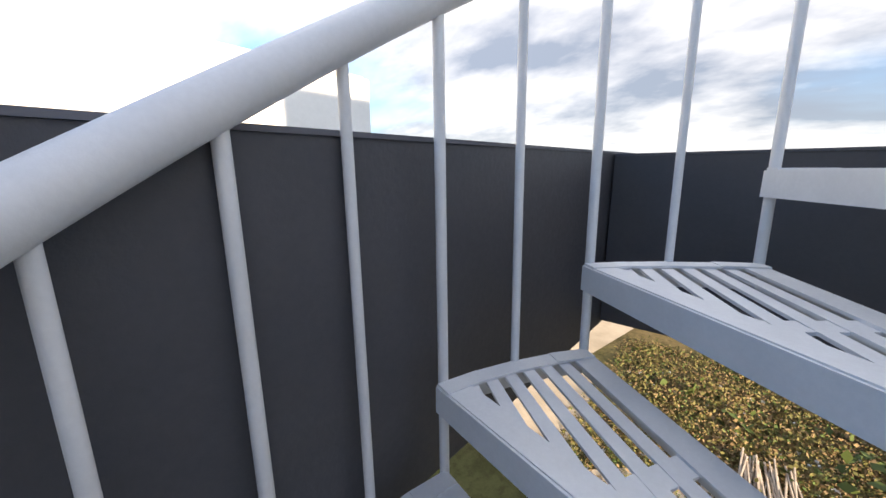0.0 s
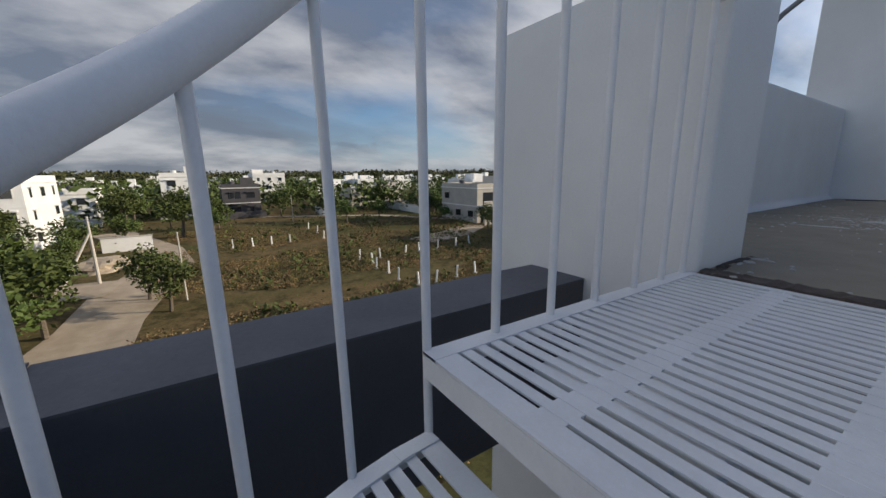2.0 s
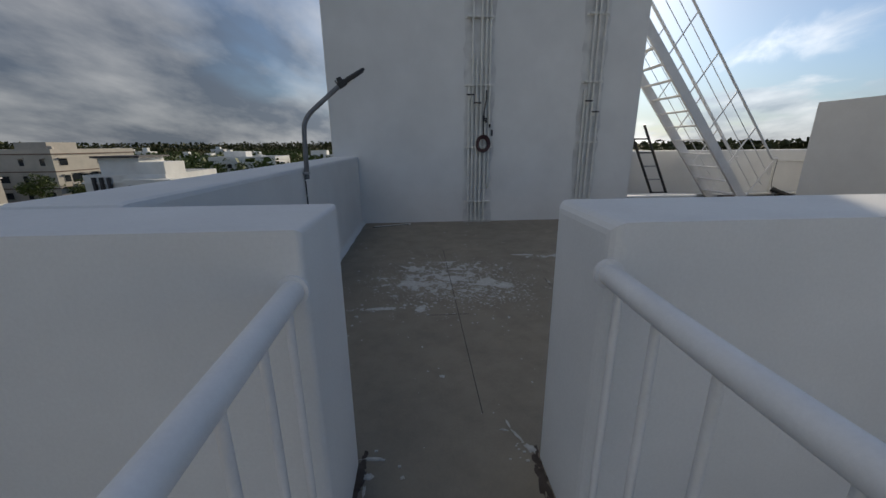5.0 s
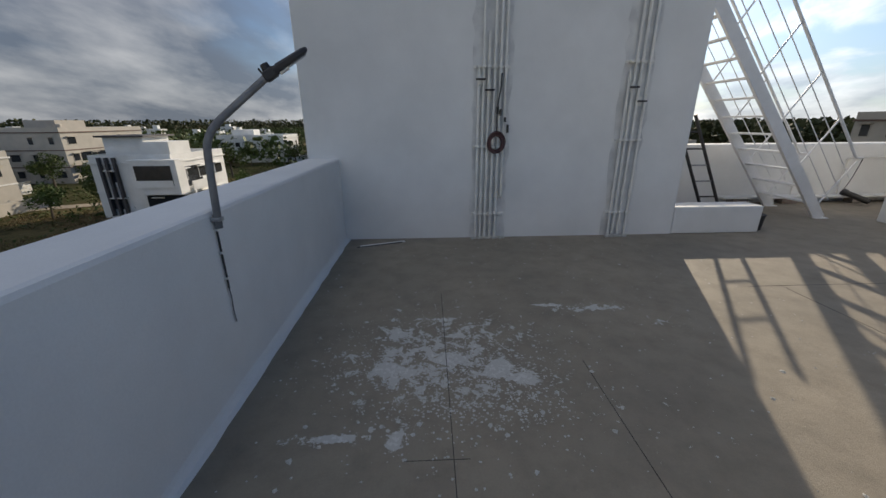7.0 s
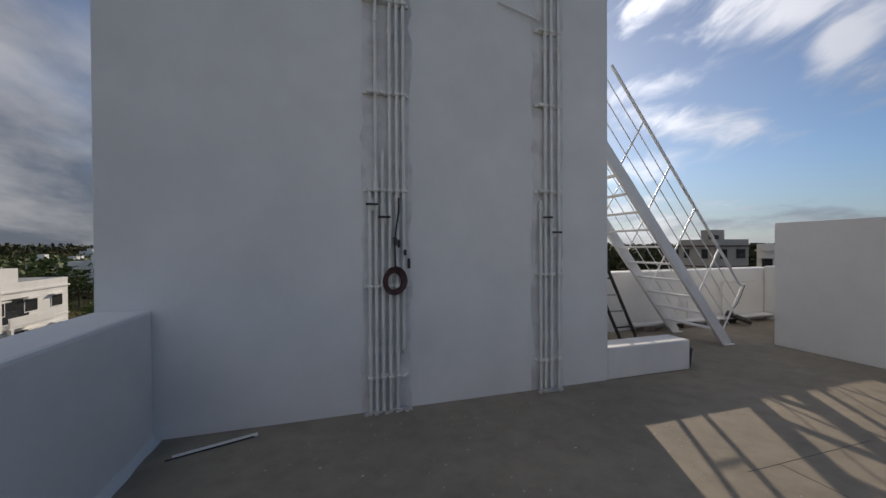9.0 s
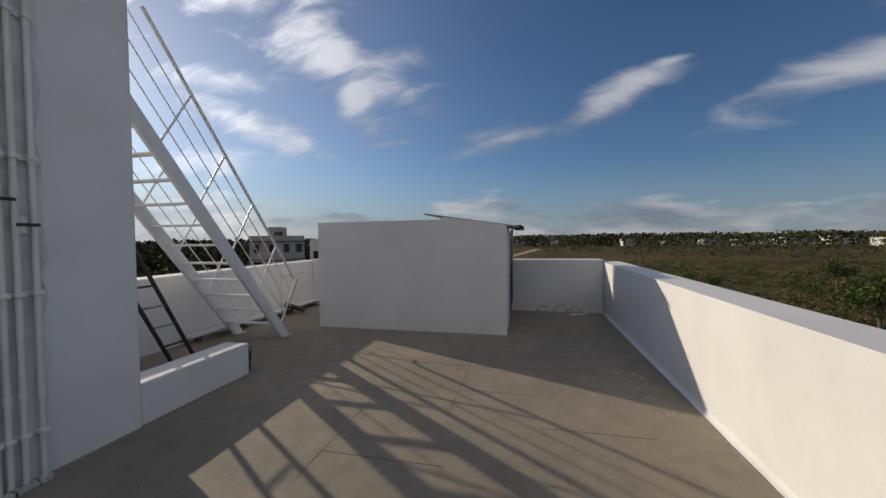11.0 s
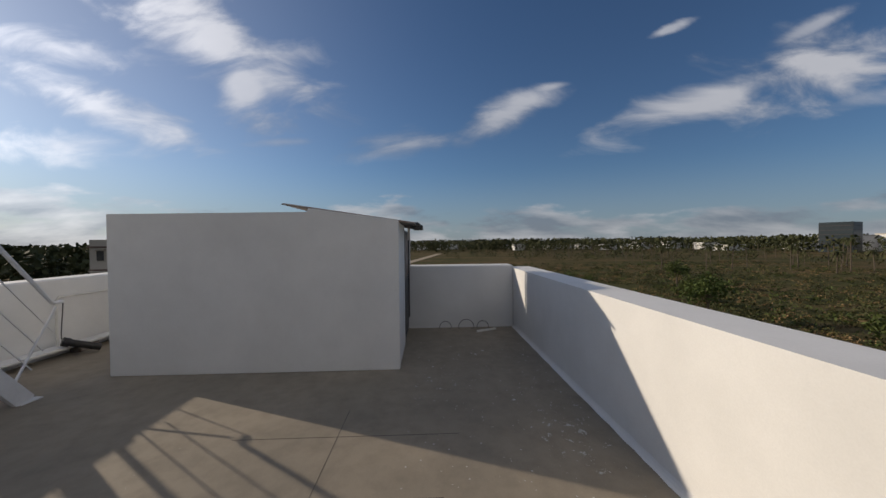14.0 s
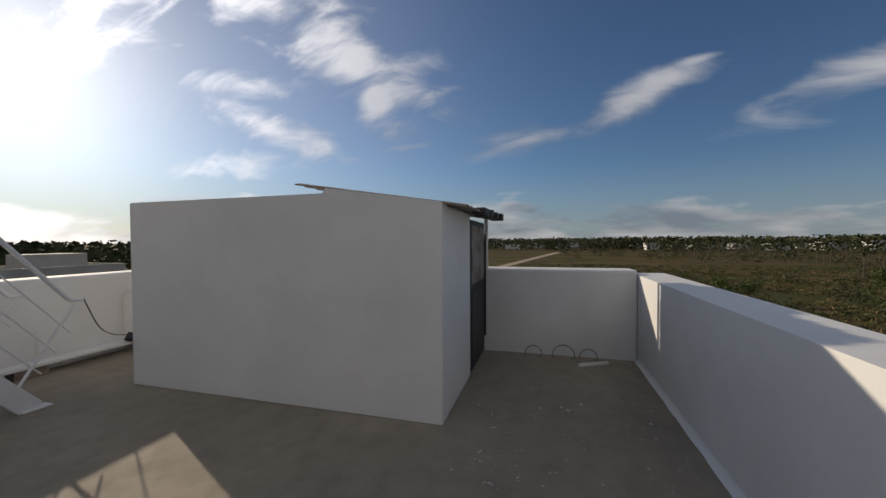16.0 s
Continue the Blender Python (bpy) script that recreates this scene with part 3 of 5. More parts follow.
def spiral():
    t = thing("spiral_staircase", label="white painted steel spiral staircase with slotted treads", category="staircase")
    part("pole", bar((CX, CY, GROUND), (CX, CY, 0.88), 0.045, 16), STEEL, t, smooth=True)
    for k in range(1, 15):
        tread(t, k)
    # landing
    x0, x1, y0, y1 = -0.439, 0.345, -1.055, -0.012
    landing = part("front_edge", boxes((x0, x1, y0, y0 + 0.05, -0.006, -0.0012)), STEEL, t)
    for dims, nm in (((x0, x0 + 0.045, y0, y1, -0.006, 0.0), "side_edge"), ((x1 - 0.045, x1, y0, y1, -0.006, 0.0), "side_edge"), ((x0, x1, y1 - 0.03, y1, -0.006, -0.0012), "back_edge"),
                     ((x0, x0 + 0.008, y0, y1, -0.055, -0.007), "side_fold"), ((x1 - 0.008, x1, y0, y1, -0.055, -0.007), "side_fold"), ((x0 + 0.008, x1 - 0.008, y0, y0 + 0.008, -0.055, -0.007), "front_fold")):
        part(nm, boxes(dims), STEEL, landing)
    y = y0 + 0.072
    while y < y1 - 0.035:
        part("slat", boxes((x0 + 0.044, x1 - 0.044, y - 0.0115, y + 0.0115, -0.0065, -0.0024)), STEEL, landing)
        y += 0.0365
    for cx in (x0 + 0.27, x0 + 0.53):
        part("tie", boxes((cx - 0.024, cx + 0.024, y0 + 0.03, y1 - 0.02, -0.0075, -0.0032)), STEEL, landing)
    # outer handrail
    pts = [(-0.425, 0.004, 0.868), (-0.425, -0.25, 0.858), (-0.425, -0.5, 0.850), (-0.426, -0.72, 0.848), (-0.428, -0.88, 0.850), (-0.430, -0.97, 0.826)]
    for half in range(0, 29):
        deg = bearing(half)
        pts.append(round_at(deg, RAD + lean_out(half), rail_height(half) + 0.026))
    part("handrail", tube(bmesh.new(), spline(pts), 0.0265, 16), STEEL, t, "thick round white handrail", smooth=True)
    # inner rail of the landing, turning to the pole
    pts = [(0.305, 0.004, 0.885), (0.305, -0.3, 0.872), (0.306, -0.6, 0.870), (0.312, -0.8, 0.872), (0.33, -0.95, 0.876), (CX, CY, 0.88)]
    part("handrail", tube(bmesh.new(), spline(pts), 0.0265, 16), STEEL, t, "thick round white handrail", smooth=True)
    for p in ((-0.425, 0.868), (0.305, 0.885)):
        part("flange", bar((p[0], -0.010, p[1]), (p[0], 0.002, p[1]), 0.036, 16), STEEL, t, smooth=True)
    for x, zt in ((-0.427, 0.83), (0.312, 0.86)):
        for y in (-0.045, -0.185, -0.340, -0.53, -0.704, -0.88):
            part("baluster", bar((x, y, -0.05), (x, y, zt), 0.0098), STEEL, t, smooth=True)
    for i in range(0, 28):
        deg = bearing(i)
        k = (i + 1) // 2 if i % 2 else i // 2 + 1
        foot = -RISE * k - 0.045
        r = RAD + 0.002
        part("baluster", bar(round_at(deg, r, foot), round_at(deg, r + lean_out(i), rail_height(i) + 0.014), 0.0092 if i % 2 == 0 else 0.0080), STEEL, t, smooth=True)
    return t


spiral()


# ---- pipes on the tower ----
WALL_Y = 4.938


def pipe_bank(xs, tops, clamps, label):
    t = thing("service_pipes", (0, 0, 0), label, "pipe")
    for (x, z0, z1) in xs:
        part("pipe", bar((x, WALL_Y - 0.045, z0), (x, WALL_Y - 0.045, z1), 0.0165), PVC, t, smooth=True)
        z = z0 + 0.55
        while z < z1:
            part("coupling", bar((x, WALL_Y - 0.045, z - 0.03), (x, WALL_Y - 0.045, z + 0.03), 0.0225), PVC, t, smooth=True)
            z += 1.37 + 0.11 * math.sin(x * 40)
    lo, hi = min(x[0] for x in xs), max(x[0] for x in xs)
    for z in clamps:
        c = part("clamp", boxes((lo - 0.055, hi + 0.055, WALL_Y - 0.024, WALL_Y - 0.004, z - 0.014, z + 0.014)), PVC, t)
        for x, _, _ in xs:
            part("ring", boxes((x - 0.026, x + 0.026, WALL_Y - 0.072, WALL_Y - 0.02, z - 0.016, z + 0.016), bevel=0.008), PVC, c)
    return t


def valve(t, x, z, length=0.10):
    v = part("valve", bar((x, WALL_Y - 0.045, z - 0.05), (x, WALL_Y - 0.045, z + 0.05), 0.026), PVC, t, smooth=True)
    part("stem", bar((x, WALL_Y - 0.06, z), (x, WALL_Y - 0.10, z), 0.009), GALV, v)
    part("lever", boxes((x - length * 0.55, x + length * 0.55, WALL_Y - 0.115, WALL_Y - 0.098, z - 0.010, z + 0.010), bevel=0.004), BLACK, v, "black lever handle")


bank = pipe_bank([(0.62, 0.02, 2.0), (0.675, 0.02, 5.1), (0.735, 0.02, 2.35), (0.80, 0.02, 5.1), (0.865, 0.02, 5.1), (0.925, 0.62, 5.1)], None, (0.32, 1.14, 2.0, 2.87, 3.69, 4.5),
                 "white plastic water pipes clamped to the tower wall")
for x, z in ((0.635, 1.865), (0.74, 1.755)):
    valve(bank, x, z)
part("elbow", tube(bmesh.new(), [(0.925, WALL_Y - 0.045, 0.62), (0.925, WALL_Y - 0.045, 0.56), (0.925, WALL_Y - 0.01, 0.53)], 0.02), PVC, bank, smooth=True)
for x, z, h in ((0.875, 1.52, 0.07), (0.965, 1.34, 0.09), (0.93, 1.44, 0.05)):
    part("stop_cap", bar((x, WALL_Y - 0.075, z - h / 2), (x, WALL_Y - 0.075, z + h / 2), 0.014), BLACK, bank, "black cap")
bank2 = pipe_bank([(2.345, 0.02, 1.95), (2.40, 0.02, 5.1), (2.47, 0.02, 5.1), (2.56, 0.02, 5.1)], None, (0.316, 1.20, 2.05, 2.93, 3.69, 4.5),
                  "white plastic water pipes clamped beside the tower corner")
for x, z in ((2.39, 1.78), (2.50, 1.63)):
    valve(bank2, x, z)
part("branch", bar((1.88, WALL_Y - 0.03, 3.90), (2.34, WALL_Y - 0.03, 3.80), 0.012), PVC, bank2)
bm = bmesh.new()
for i in range(14):
    x = 2.30 + 0.04 * (i % 7) + 0.01 * (i // 7)
    box(bm, x, x + 0.03 + 0.01 * (i % 3), WALL_Y - 0.11 + 0.03 * (i % 2), WALL_Y - 0.05, 0.0, 0.018 + 0.006 * (i % 3), bevel=0.004)
own(part("mortar_lumps", bm, CHIP), "crumbs of white mortar under the pipes", "debris", kind="stuff")
bm = bmesh.new()
for i in range(14):
    x = 0.56 + 0.03 * i
    box(bm, x, x + 0.03 + 0.01 * (i % 3), WALL_Y - 0.10 + 0.02 * (i % 3), WALL_Y - 0.04, 0.0, 0.016 + 0.006 * (i % 3), bevel=0.004)
own(part("mortar_lumps", bm, CHIP), "crumbs of white mortar under the pipes", "debris", kind="stuff")


# ragged grey strips paint the pipes' contact shadow, mixed with overspray, on the wall
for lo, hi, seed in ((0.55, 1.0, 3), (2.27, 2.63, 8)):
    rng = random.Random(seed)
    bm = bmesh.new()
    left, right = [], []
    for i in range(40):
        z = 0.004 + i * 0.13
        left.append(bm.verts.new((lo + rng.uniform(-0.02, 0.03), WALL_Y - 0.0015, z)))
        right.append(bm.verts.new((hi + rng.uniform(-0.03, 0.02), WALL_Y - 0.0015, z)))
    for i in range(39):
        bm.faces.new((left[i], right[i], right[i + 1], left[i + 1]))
    structure("shade_overspray_strip", bm, SHADE_OVERSPRAY, "greyish strip of painted contact shadow and overspray behind the pipes", "plaster")


def hose_coil():
    t = thing("hose_coil", label="maroon hose coiled and hung on the white pipes", category="hose")
    rng = random.Random(4)
    for j in range(7):
        pts = []
        r = 0.088 + rng.uniform(-0.016, 0.018)
        ox, oz = rng.uniform(-0.008, 0.008), rng.uniform(-0.01, 0.01)
        for i in range(26):
            a = 2 * math.pi * i / 26
            pts.append((0.832 + ox + r * math.cos(a) * 0.95, WALL_Y - 0.085 - 0.008 * (j % 4) + 0.004 * math.sin(2 * a), 1.185 + oz + r * 1.12 * math.sin(a)))
        part("loop", tube(bmesh.new(), pts, 0.011, 6, closed=True), MAROON, t, smooth=True)
    part("tail", tube(bmesh.new(), [(0.84, WALL_Y - 0.08, 1.29), (0.835, WALL_Y - 0.085, 1.45), (0.842, WALL_Y - 0.09, 1.62), (0.87, WALL_Y - 0.085, 1.80), (0.875, WALL_Y - 0.07, 1.93)], 0.008, 8), BLACK, t, "black cable end", smooth=True)
    part("plug", bar((0.838, WALL_Y - 0.09, 1.50), (0.838, WALL_Y - 0.09, 1.58), 0.016), BLACK, t)
    return t


hose_coil()


# ---- steel flight to the tower roof ----
def steel_flight():
    t = thing("steel_stair", label="white steel stair with open treads and rails", category="staircase")
    fx, fz, rise = 5.93, 0.0, 1.268
    top = 3.25

    def on(x, up=0.0):
        return (fx - x) * rise + up

    for y in (5.61, 6.47):
        bm = bmesh.new()
        flat_bar(bm, (fx + 0.02, y, 0.0), (top, y, on(top)), 0.05, 0.15, up=(rise, 0, 1))
        s = part("stringer", bm, STEEL, t)
        part("foot_plate", boxes((fx - 0.06, fx + 0.13, y - 0.05, y + 0.05, 0.0, 0.010)), STEEL, s)
        # rail: top bar and three rods, posts square to the slope
        d = Vector((-1, 0, rise)).normalized()
        n = Vector((rise, 0, 1)).normalized()

        def along(s0, h):
            return Vector((fx, y, 0.0)) + d * s0 + n * h

        length = (fx - top) * math.sqrt(1 + rise * rise)
        for i, (h, r) in enumerate(((0.24, 0.007), (0.42, 0.007), (0.60, 0.007), (0.78, 0.020))):
            part("top_rail" if i == 3 else "rod", bar(along(0.53 if i == 3 else 0.10 + 0.3 * h, h), along(length, h), r, 8), STEEL, t, smooth=True)
        end = along(0.53, 0.78)
        part("rail_end", tube(bmesh.new(), [end, end + Vector((0.02, 0, -0.012)), end + Vector((0.11, 0, -0.012))], 0.018, 8), STEEL, t, smooth=True)
        for s0 in (0.30, 1.05, 1.80, 2.55, 3.30):
            part("post", bar(along(s0 - 0.10, 0.06), along(s0 + 0.16, 0.78), 0.0125, 8), STEEL, t, smooth=True)
    z = 0.24
    while z < on(top):
        x = fx - z / rise
        part("step", boxes((x - 0.045, x + 0.045, 5.635, 6.445, z - 0.014, z + 0.014), bevel=0.005), STEEL, t)
        z += 0.245
    return t


steel_flight()
t = thing("cable", label="thin grey cable hanging from the stair rail end", category="cable")
part("wire", tube(bmesh.new(), spline([(6.33, 5.61, 0.895), (6.40, 5.68, 0.80), (6.66, 5.95, 0.52), (7.0, 6.28, 0.34), (7.36, 6.60, 0.23)]), 0.006, 6), TWINE, t, smooth=True)


def ladder():
    t = thing("ladder", label="black steel ladder leaning on the tower", category="ladder")
    a, b = Vector((4.50, 6.12, 0)), Vector((4.80, 6.12, 0))
    lean = Vector((-0.74, 0.0, 1.50))
    for p in (a, b):
        part("stile", bar(p, p + lean, 0.024, 8), BLACK, t, smooth=True)
    for i in range(1, 6):
        q = lean * (i / 6.0)
        part("rung", bar(a + q, b + q, 0.013, 8), GALV if i in (2, 3) else BLACK, t, smooth=True)
    return t


ladder()


# ---- shed ----
def shed():
    t = thing("shed", label="white plastered rooftop shed with a lean-to sheet roof", category="shed")
    bm = bmesh.new()
    x0, x1 = 6.59, 6.74
    # near wall with a sloping shoulder
    prof = [(2.16, 0.0), (5.38, 0.0), (5.38, 1.81), (3.18, 1.81), (3.18, 1.862), (2.16, 1.715)]
    lo = [bm.verts.new((x0, y, z)) for y, z in prof]
    hi = [bm.verts.new((x1, y, z)) for y, z in prof]
    bm.faces.new(lo)
    bm.faces.new(hi)
    for i in range(len(prof)):
        j = (i + 1) % len(prof)
        bm.faces.new((lo[i], lo[j], hi[j], hi[i]))
    bmesh.ops.bevel(bm, geom=[e for e in bm.edges], offset=0.008, segments=2, affect="EDGES")
    part("wall", bm, WHITE, t)
    part("wall", boxes((6.742, 7.68, 2.165, 2.30, 0.0, 1.70), bevel=0.01), WHITE, t)
    part("wall", boxes((6.742, 8.62, 5.24, 5.375, 0.0, 1.80), bevel=0.01), WHITE, t)
    part("wall", boxes((7.55, 7.68, 2.302, 5.238, 0.0, 1.72)), WHITE, t)
    part("slab", boxes((6.742, 8.62, 3.20, 5.238, 1.70, 1.80)), WHITE, t)
    part("post", boxes((8.635, 8.685, 2.13, 2.17, 1.06, 1.70)), WHITE, t, "thin white post")
    # plain dark sheet closing the recess behind the door
    part("recess_sheet", boxes((7.685, 8.6, 2.75, 2.80, 0.0, 1.68)), DARK, t, "dark sheet at the back of the recess")
    d = part("door", boxes((7.70, 8.605, 2.168, 2.20, 0.02, 1.64), bevel=0.006), LAMP_GREY, t, "dark grey metal door")
    part("panel", boxes((7.76, 8.53, 2.160, 2.167, 0.95, 1.58), bevel=0.002), RUST, d, "brown upper panel")
    part("panel", boxes((7.76, 8.53, 2.160, 2.167, 0.08, 0.88), bevel=0.002), LAMP_GREY, d)
    part("hinge", bar((8.60, 2.155, 0.2), (8.60, 2.155, 1.5), 0.012), BLACK, d)
    # sheet roof
    bm = bmesh.new()
    cols = 26
    rows_ = []
    for yy, zz in ((3.48, 1.915), (1.98, 1.685)):
        rows_.append([(bm.verts.new((6.62 + (8.72 - 6.62) * i / cols, yy, zz + 0.014 * (i % 2))), bm.verts.new((6.62 + (8.72 - 6.62) * i / cols, yy, zz + 0.014 * (i % 2) - 0.012))) for i in range(cols + 1)])
    a, b = rows_
    for i in range(cols):
        for k in (0, 1):
            bm.faces.new((a[i][k], a[i + 1][k], b[i + 1][k], b[i][k]))
        for e in rows_:
            bm.faces.new((e[i][0], e[i + 1][0], e[i + 1][1], e[i][1]))
    for e in (0, cols):
        bm.faces.new((a[e][0], b[e][0], b[e][1], a[e][1]))
    part("roof_sheet", bm, RUST, t, "weathered corrugated roof sheet")
    rng = random.Random(9)
    for i in range(9):
        x = 7.3 + 0.14 * i
        bm = bmesh.new()
        box(bm, x - 0.05, x + 0.07, 1.93 + rng.uniform(-0.03, 0.03), 2.06, 1.66 + rng.uniform(-0.01, 0.02), 1.71 + rng.uniform(0, 0.05), bevel=0.012)
        part("rag", bm, BLACK, t, "torn black sheet scrap")
    return t


shed()


# ---- lamp on the west parapet ----
def parapet_lamp():
    t = thing("street_lamp", label="dark lamp head on a bent grey pipe fixed to parapet", category="lamp")
    part("conduit", bar((-1.020, 2.185, 0.60), (-1.020, 2.185, 1.0), 0.0055, 8), BLACK, t)
    part("wire", tube(bmesh.new(), spline([(-1.022, 2.185, 0.61), (-1.021, 2.192, 0.55), (-1.022, 2.188, 0.48), (-1.023, 2.194, 0.40)], 4), 0.0032, 6), TWINE, t)
    for z in (0.66, 0.80, 0.92):
        part("clip", boxes((-1.03, -1.010, 2.174, 2.196, z - 0.005, z + 0.005)), PVC, t)
    pts = [(-1.005, 2.185, 0.93), (-1.0, 2.19, 1.10), (-0.995, 2.20, 1.28), (-0.985, 2.21, 1.35), (-0.955, 2.235, 1.41), (-0.90, 2.27, 1.47), (-0.72, 2.375, 1.645)]
    part("pole", tube(bmesh.new(), spline(pts, 4), 0.018, 12), POLE, t, smooth=True)
    part("clamp", boxes((-1.03, -0.982, 2.165, 2.205, 0.965, 0.985), bevel=0.004), GALV, t)
    a, b = Vector((-0.745, 2.362, 1.625)), Vector((-0.548, 2.43, 1.762))
    d = (b - a).normalized()
    side = d.cross(Vector((0, 0, 1))).normalized()
    up = side.cross(d)
    # flat head with a rounded, narrowing end
    bm = bmesh.new()
    rings = []
    for f, w, th in ((0.22, 0.036, 0.016), (0.34, 0.046, 0.020), (0.60, 0.046, 0.017), (0.88, 0.042, 0.014), (0.97, 0.034, 0.011), (1.0, 0.022, 0.007)):
        p = a.lerp(b, f)
        rings.append([bm.verts.new(p + side * w * u + up * th * v) for u, v in ((-1, -0.5), (-0.85, -1), (0.85, -1), (1, -0.5), (1, 0.5), (0.8, 1), (-0.8, 1), (-1, 0.5))])
    for p, q in zip(rings, rings[1:]):
        for k in range(8):
            bm.faces.new((p[k], p[(k + 1) % 8], q[(k + 1) % 8], q[k]))
    bm.faces.new(rings[0])
    bm.faces.new(rings[-1])
    h = part("head", bm, LAMP_GREY, t, "dark grey cast lamp head", smooth=True)
    turned = Matrix((side, d, up)).transposed().to_4x4()
    m = a.lerp(b, 0.14)
    bm = bmesh.new()
    box(bm, -0.032, 0.032, -0.036, 0.036, -0.026, 0.024, bevel=0.012, seg=3, m=Matrix.Translation(m) @ turned)
    part("bracket", bm, BLACK, h)
    bm = bmesh.new()
    tube(bm, [m + up * 0.02, m + up * 0.050 + d * 0.004], 0.024, 12, r1=0.019)
    part("sensor", bm, BLACK, h, smooth=True)
    for k in (-0.030, -0.014):
        part("bolt", bar(m + d * k + up * 0.02, m + d * k + up * 0.046, 0.005, 8), BLACK, h)
    bm = bmesh.new()
    flat_bar(bm, a.lerp(b, 0.30) - up * 0.022, a.lerp(b, 0.50) - up * 0.0225, 0.070, 0.008, up=tuple(up))
    part("driver_cover", bm, PVC, h, "pale cover under the head")
    bm = bmesh.new()
    flat_bar(bm, a.lerp(b, 0.52) - up * 0.0185, a.lerp(b, 0.92) - up * 0.0165, 0.066, 0.005, up=tuple(up))
    part("lens", bm, GLASS_PANE, h, "dark lens")
    return t


parapet_lamp()


# ---- loose things on the terrace ----
def loose():
    t = thing("plastic_strip", label="white plastic strip lying by the tower wall", category="strip")
    bm = bmesh.new()
    flat_bar(bm, (-0.80, 4.62, 0.006), (-0.28, 4.80, 0.006), 0.045, 0.012)
    part("strip", bm, PVC, t)
    part("rod", bar((-0.83, 4.585, 0.008), (-0.30, 4.765, 0.008), 0.006, 6), BLACK, t, "thin dark rod")
    t = thing("black_pot", label="small black plastic tub beside the white upstand", category="tub")
    bm = bmesh.new()
    tube(bm, [(4.50, 5.10, 0.0), (4.50, 5.10, 0.20)], 0.075, 14, r1=0.09)
    part("body", bm, BLACK, t, smooth=True)
    bm = bmesh.new()
    tube(bm, [(4.50 + 0.09 * math.cos(a * math.pi / 8), 5.10 + 0.09 * math.sin(a * math.pi / 8), 0.20) for a in range(16)], 0.010, 6, closed=True)
    part("rim", bm, BLACK, t, smooth=True)
    t = thing("black_pipe", label="short black pipe lying by the north parapet", category="pipe")
    part("tube", bar((7.34, 6.60, 0.215), (7.62, 6.36, 0.065), 0.046, 14), BLACK, t, smooth=True)
    part("collar", bar((7.34, 6.60, 0.215), (7.39, 6.557, 0.188), 0.058, 14), LAMP_GREY, t, smooth=True)
    for i, (y, r) in enumerate(((1.55, 0.10), (1.20, 0.13), (0.92, 0.10))):
        t = thing("cable_loop", label="loop of grey cable against the east parapet", category="cable", group="cable loops")
        pts = [(8.50 + 0.05 * math.sin(a * 0.9), y + r * math.cos(a), 0.03 + r * 0.95 * max(math.sin(a), -0.15)) for a in [k * math.pi / 9 - 0.4 for k in range(14)]]
        part("wire", tube(bmesh.new(), pts, 0.006, 6), TWINE, t, smooth=True)
    t = thing("batten", label="pale wooden batten lying by the east parapet", category="batten")
    bm = bmesh.new()
    flat_bar(bm, (8.25, 1.05, 0.02), (8.42, 0.72, 0.02), 0.03, 0.03)
    part("stick", bm, PVC, t)
    # pipework along the north parapet
    t = thing("conduit_run", label="white conduit bent along the north parapet", category="pipe")
    part("tube", tube(bmesh.new(), [(7.42, 6.74, 0.05), (7.42, 6.74, 0.74), (7.46, 6.74, 0.78), (8.3, 6.74, 0.78)], 0.014, 8), PVC, t, smooth=True)
    part("tube", bar((6.55, 6.74, 0.05), (6.55, 6.74, 0.46), 0.012, 8), PVC, t, smooth=True)
    t = thing("ledge_board", label="white board on blocks along the north parapet", category="board")
    part("board", boxes((5.2, 8.6, 6.58, 6.78, 0.10, 0.135), bevel=0.006), WHITE, t)
    for x in (5.4, 6.3, 7.6):
        part("block", boxes((x, x + 0.28, 6.60, 6.76, 0.0, 0.098), bevel=0.008), RUST, t, "rough brown block")
    # chips of lime and mortar, too many to count
    rng = random.Random(2)
    bm = bmesh.new()
    for i in range(1900):
        if i < 1250:
            x, y = rng.gauss(0.16, 0.36), rng.gauss(2.22, 0.30)
        elif i < 1500:
            x, y = rng.uniform(4.2, 7.8), rng.uniform(0.5, 2.0)
        else:
            x, y = rng.uniform(-0.9, 3.0), rng.uniform(0.5, 4.7)
        if i % 3 == 0 and i < 1250:
            x, y = rng.gauss(0.35, 0.25), rng.gauss(1.95, 0.12)
        s = rng.uniform(0.002, 0.008) * (2.2 if rng.random() < 0.08 else 1)
        a = rng.uniform(0, 3.14)
        ring = [(x + s * rng.uniform(0.6, 1.4) * math.cos(a + k * 1.2566), y + s * rng.uniform(0.6, 1.4) * math.sin(a + k * 1.2566)) for k in range(5)]
        top = bm.verts.new((x, y, 0.002 + s * 0.4))
        vs = [bm.verts.new((px, py, 0.0005)) for px, py in ring]
        for k in range(5):
            bm.faces.new((vs[k], vs[(k + 1) % 5], top))
    own(part("lime_chips", bm, CHIP), "scattered chips of lime on the cement floor", "debris", kind="stuff")
    bm = bmesh.new()
    for i in range(22):
        x, y = rng.choice((rng.uniform(-0.385, -0.28), rng.uniform(0.2, 0.30), rng.uniform(-0.38, 0.30))), rng.choice((rng.uniform(0.0, 0.10), rng.uniform(0.3, 0.5)))
        s = rng.uniform(0.002, 0.007)
        box(bm, x - s, x + s, y - s * 0.7, y + s * 0.7, -0.002, s * 0.7, bevel=s * 0.3, seg=1)
    own(part("rubble", bm, CHIP), "crumbs of white rubble in the parapet gap", "debris", kind="stuff")


loose()

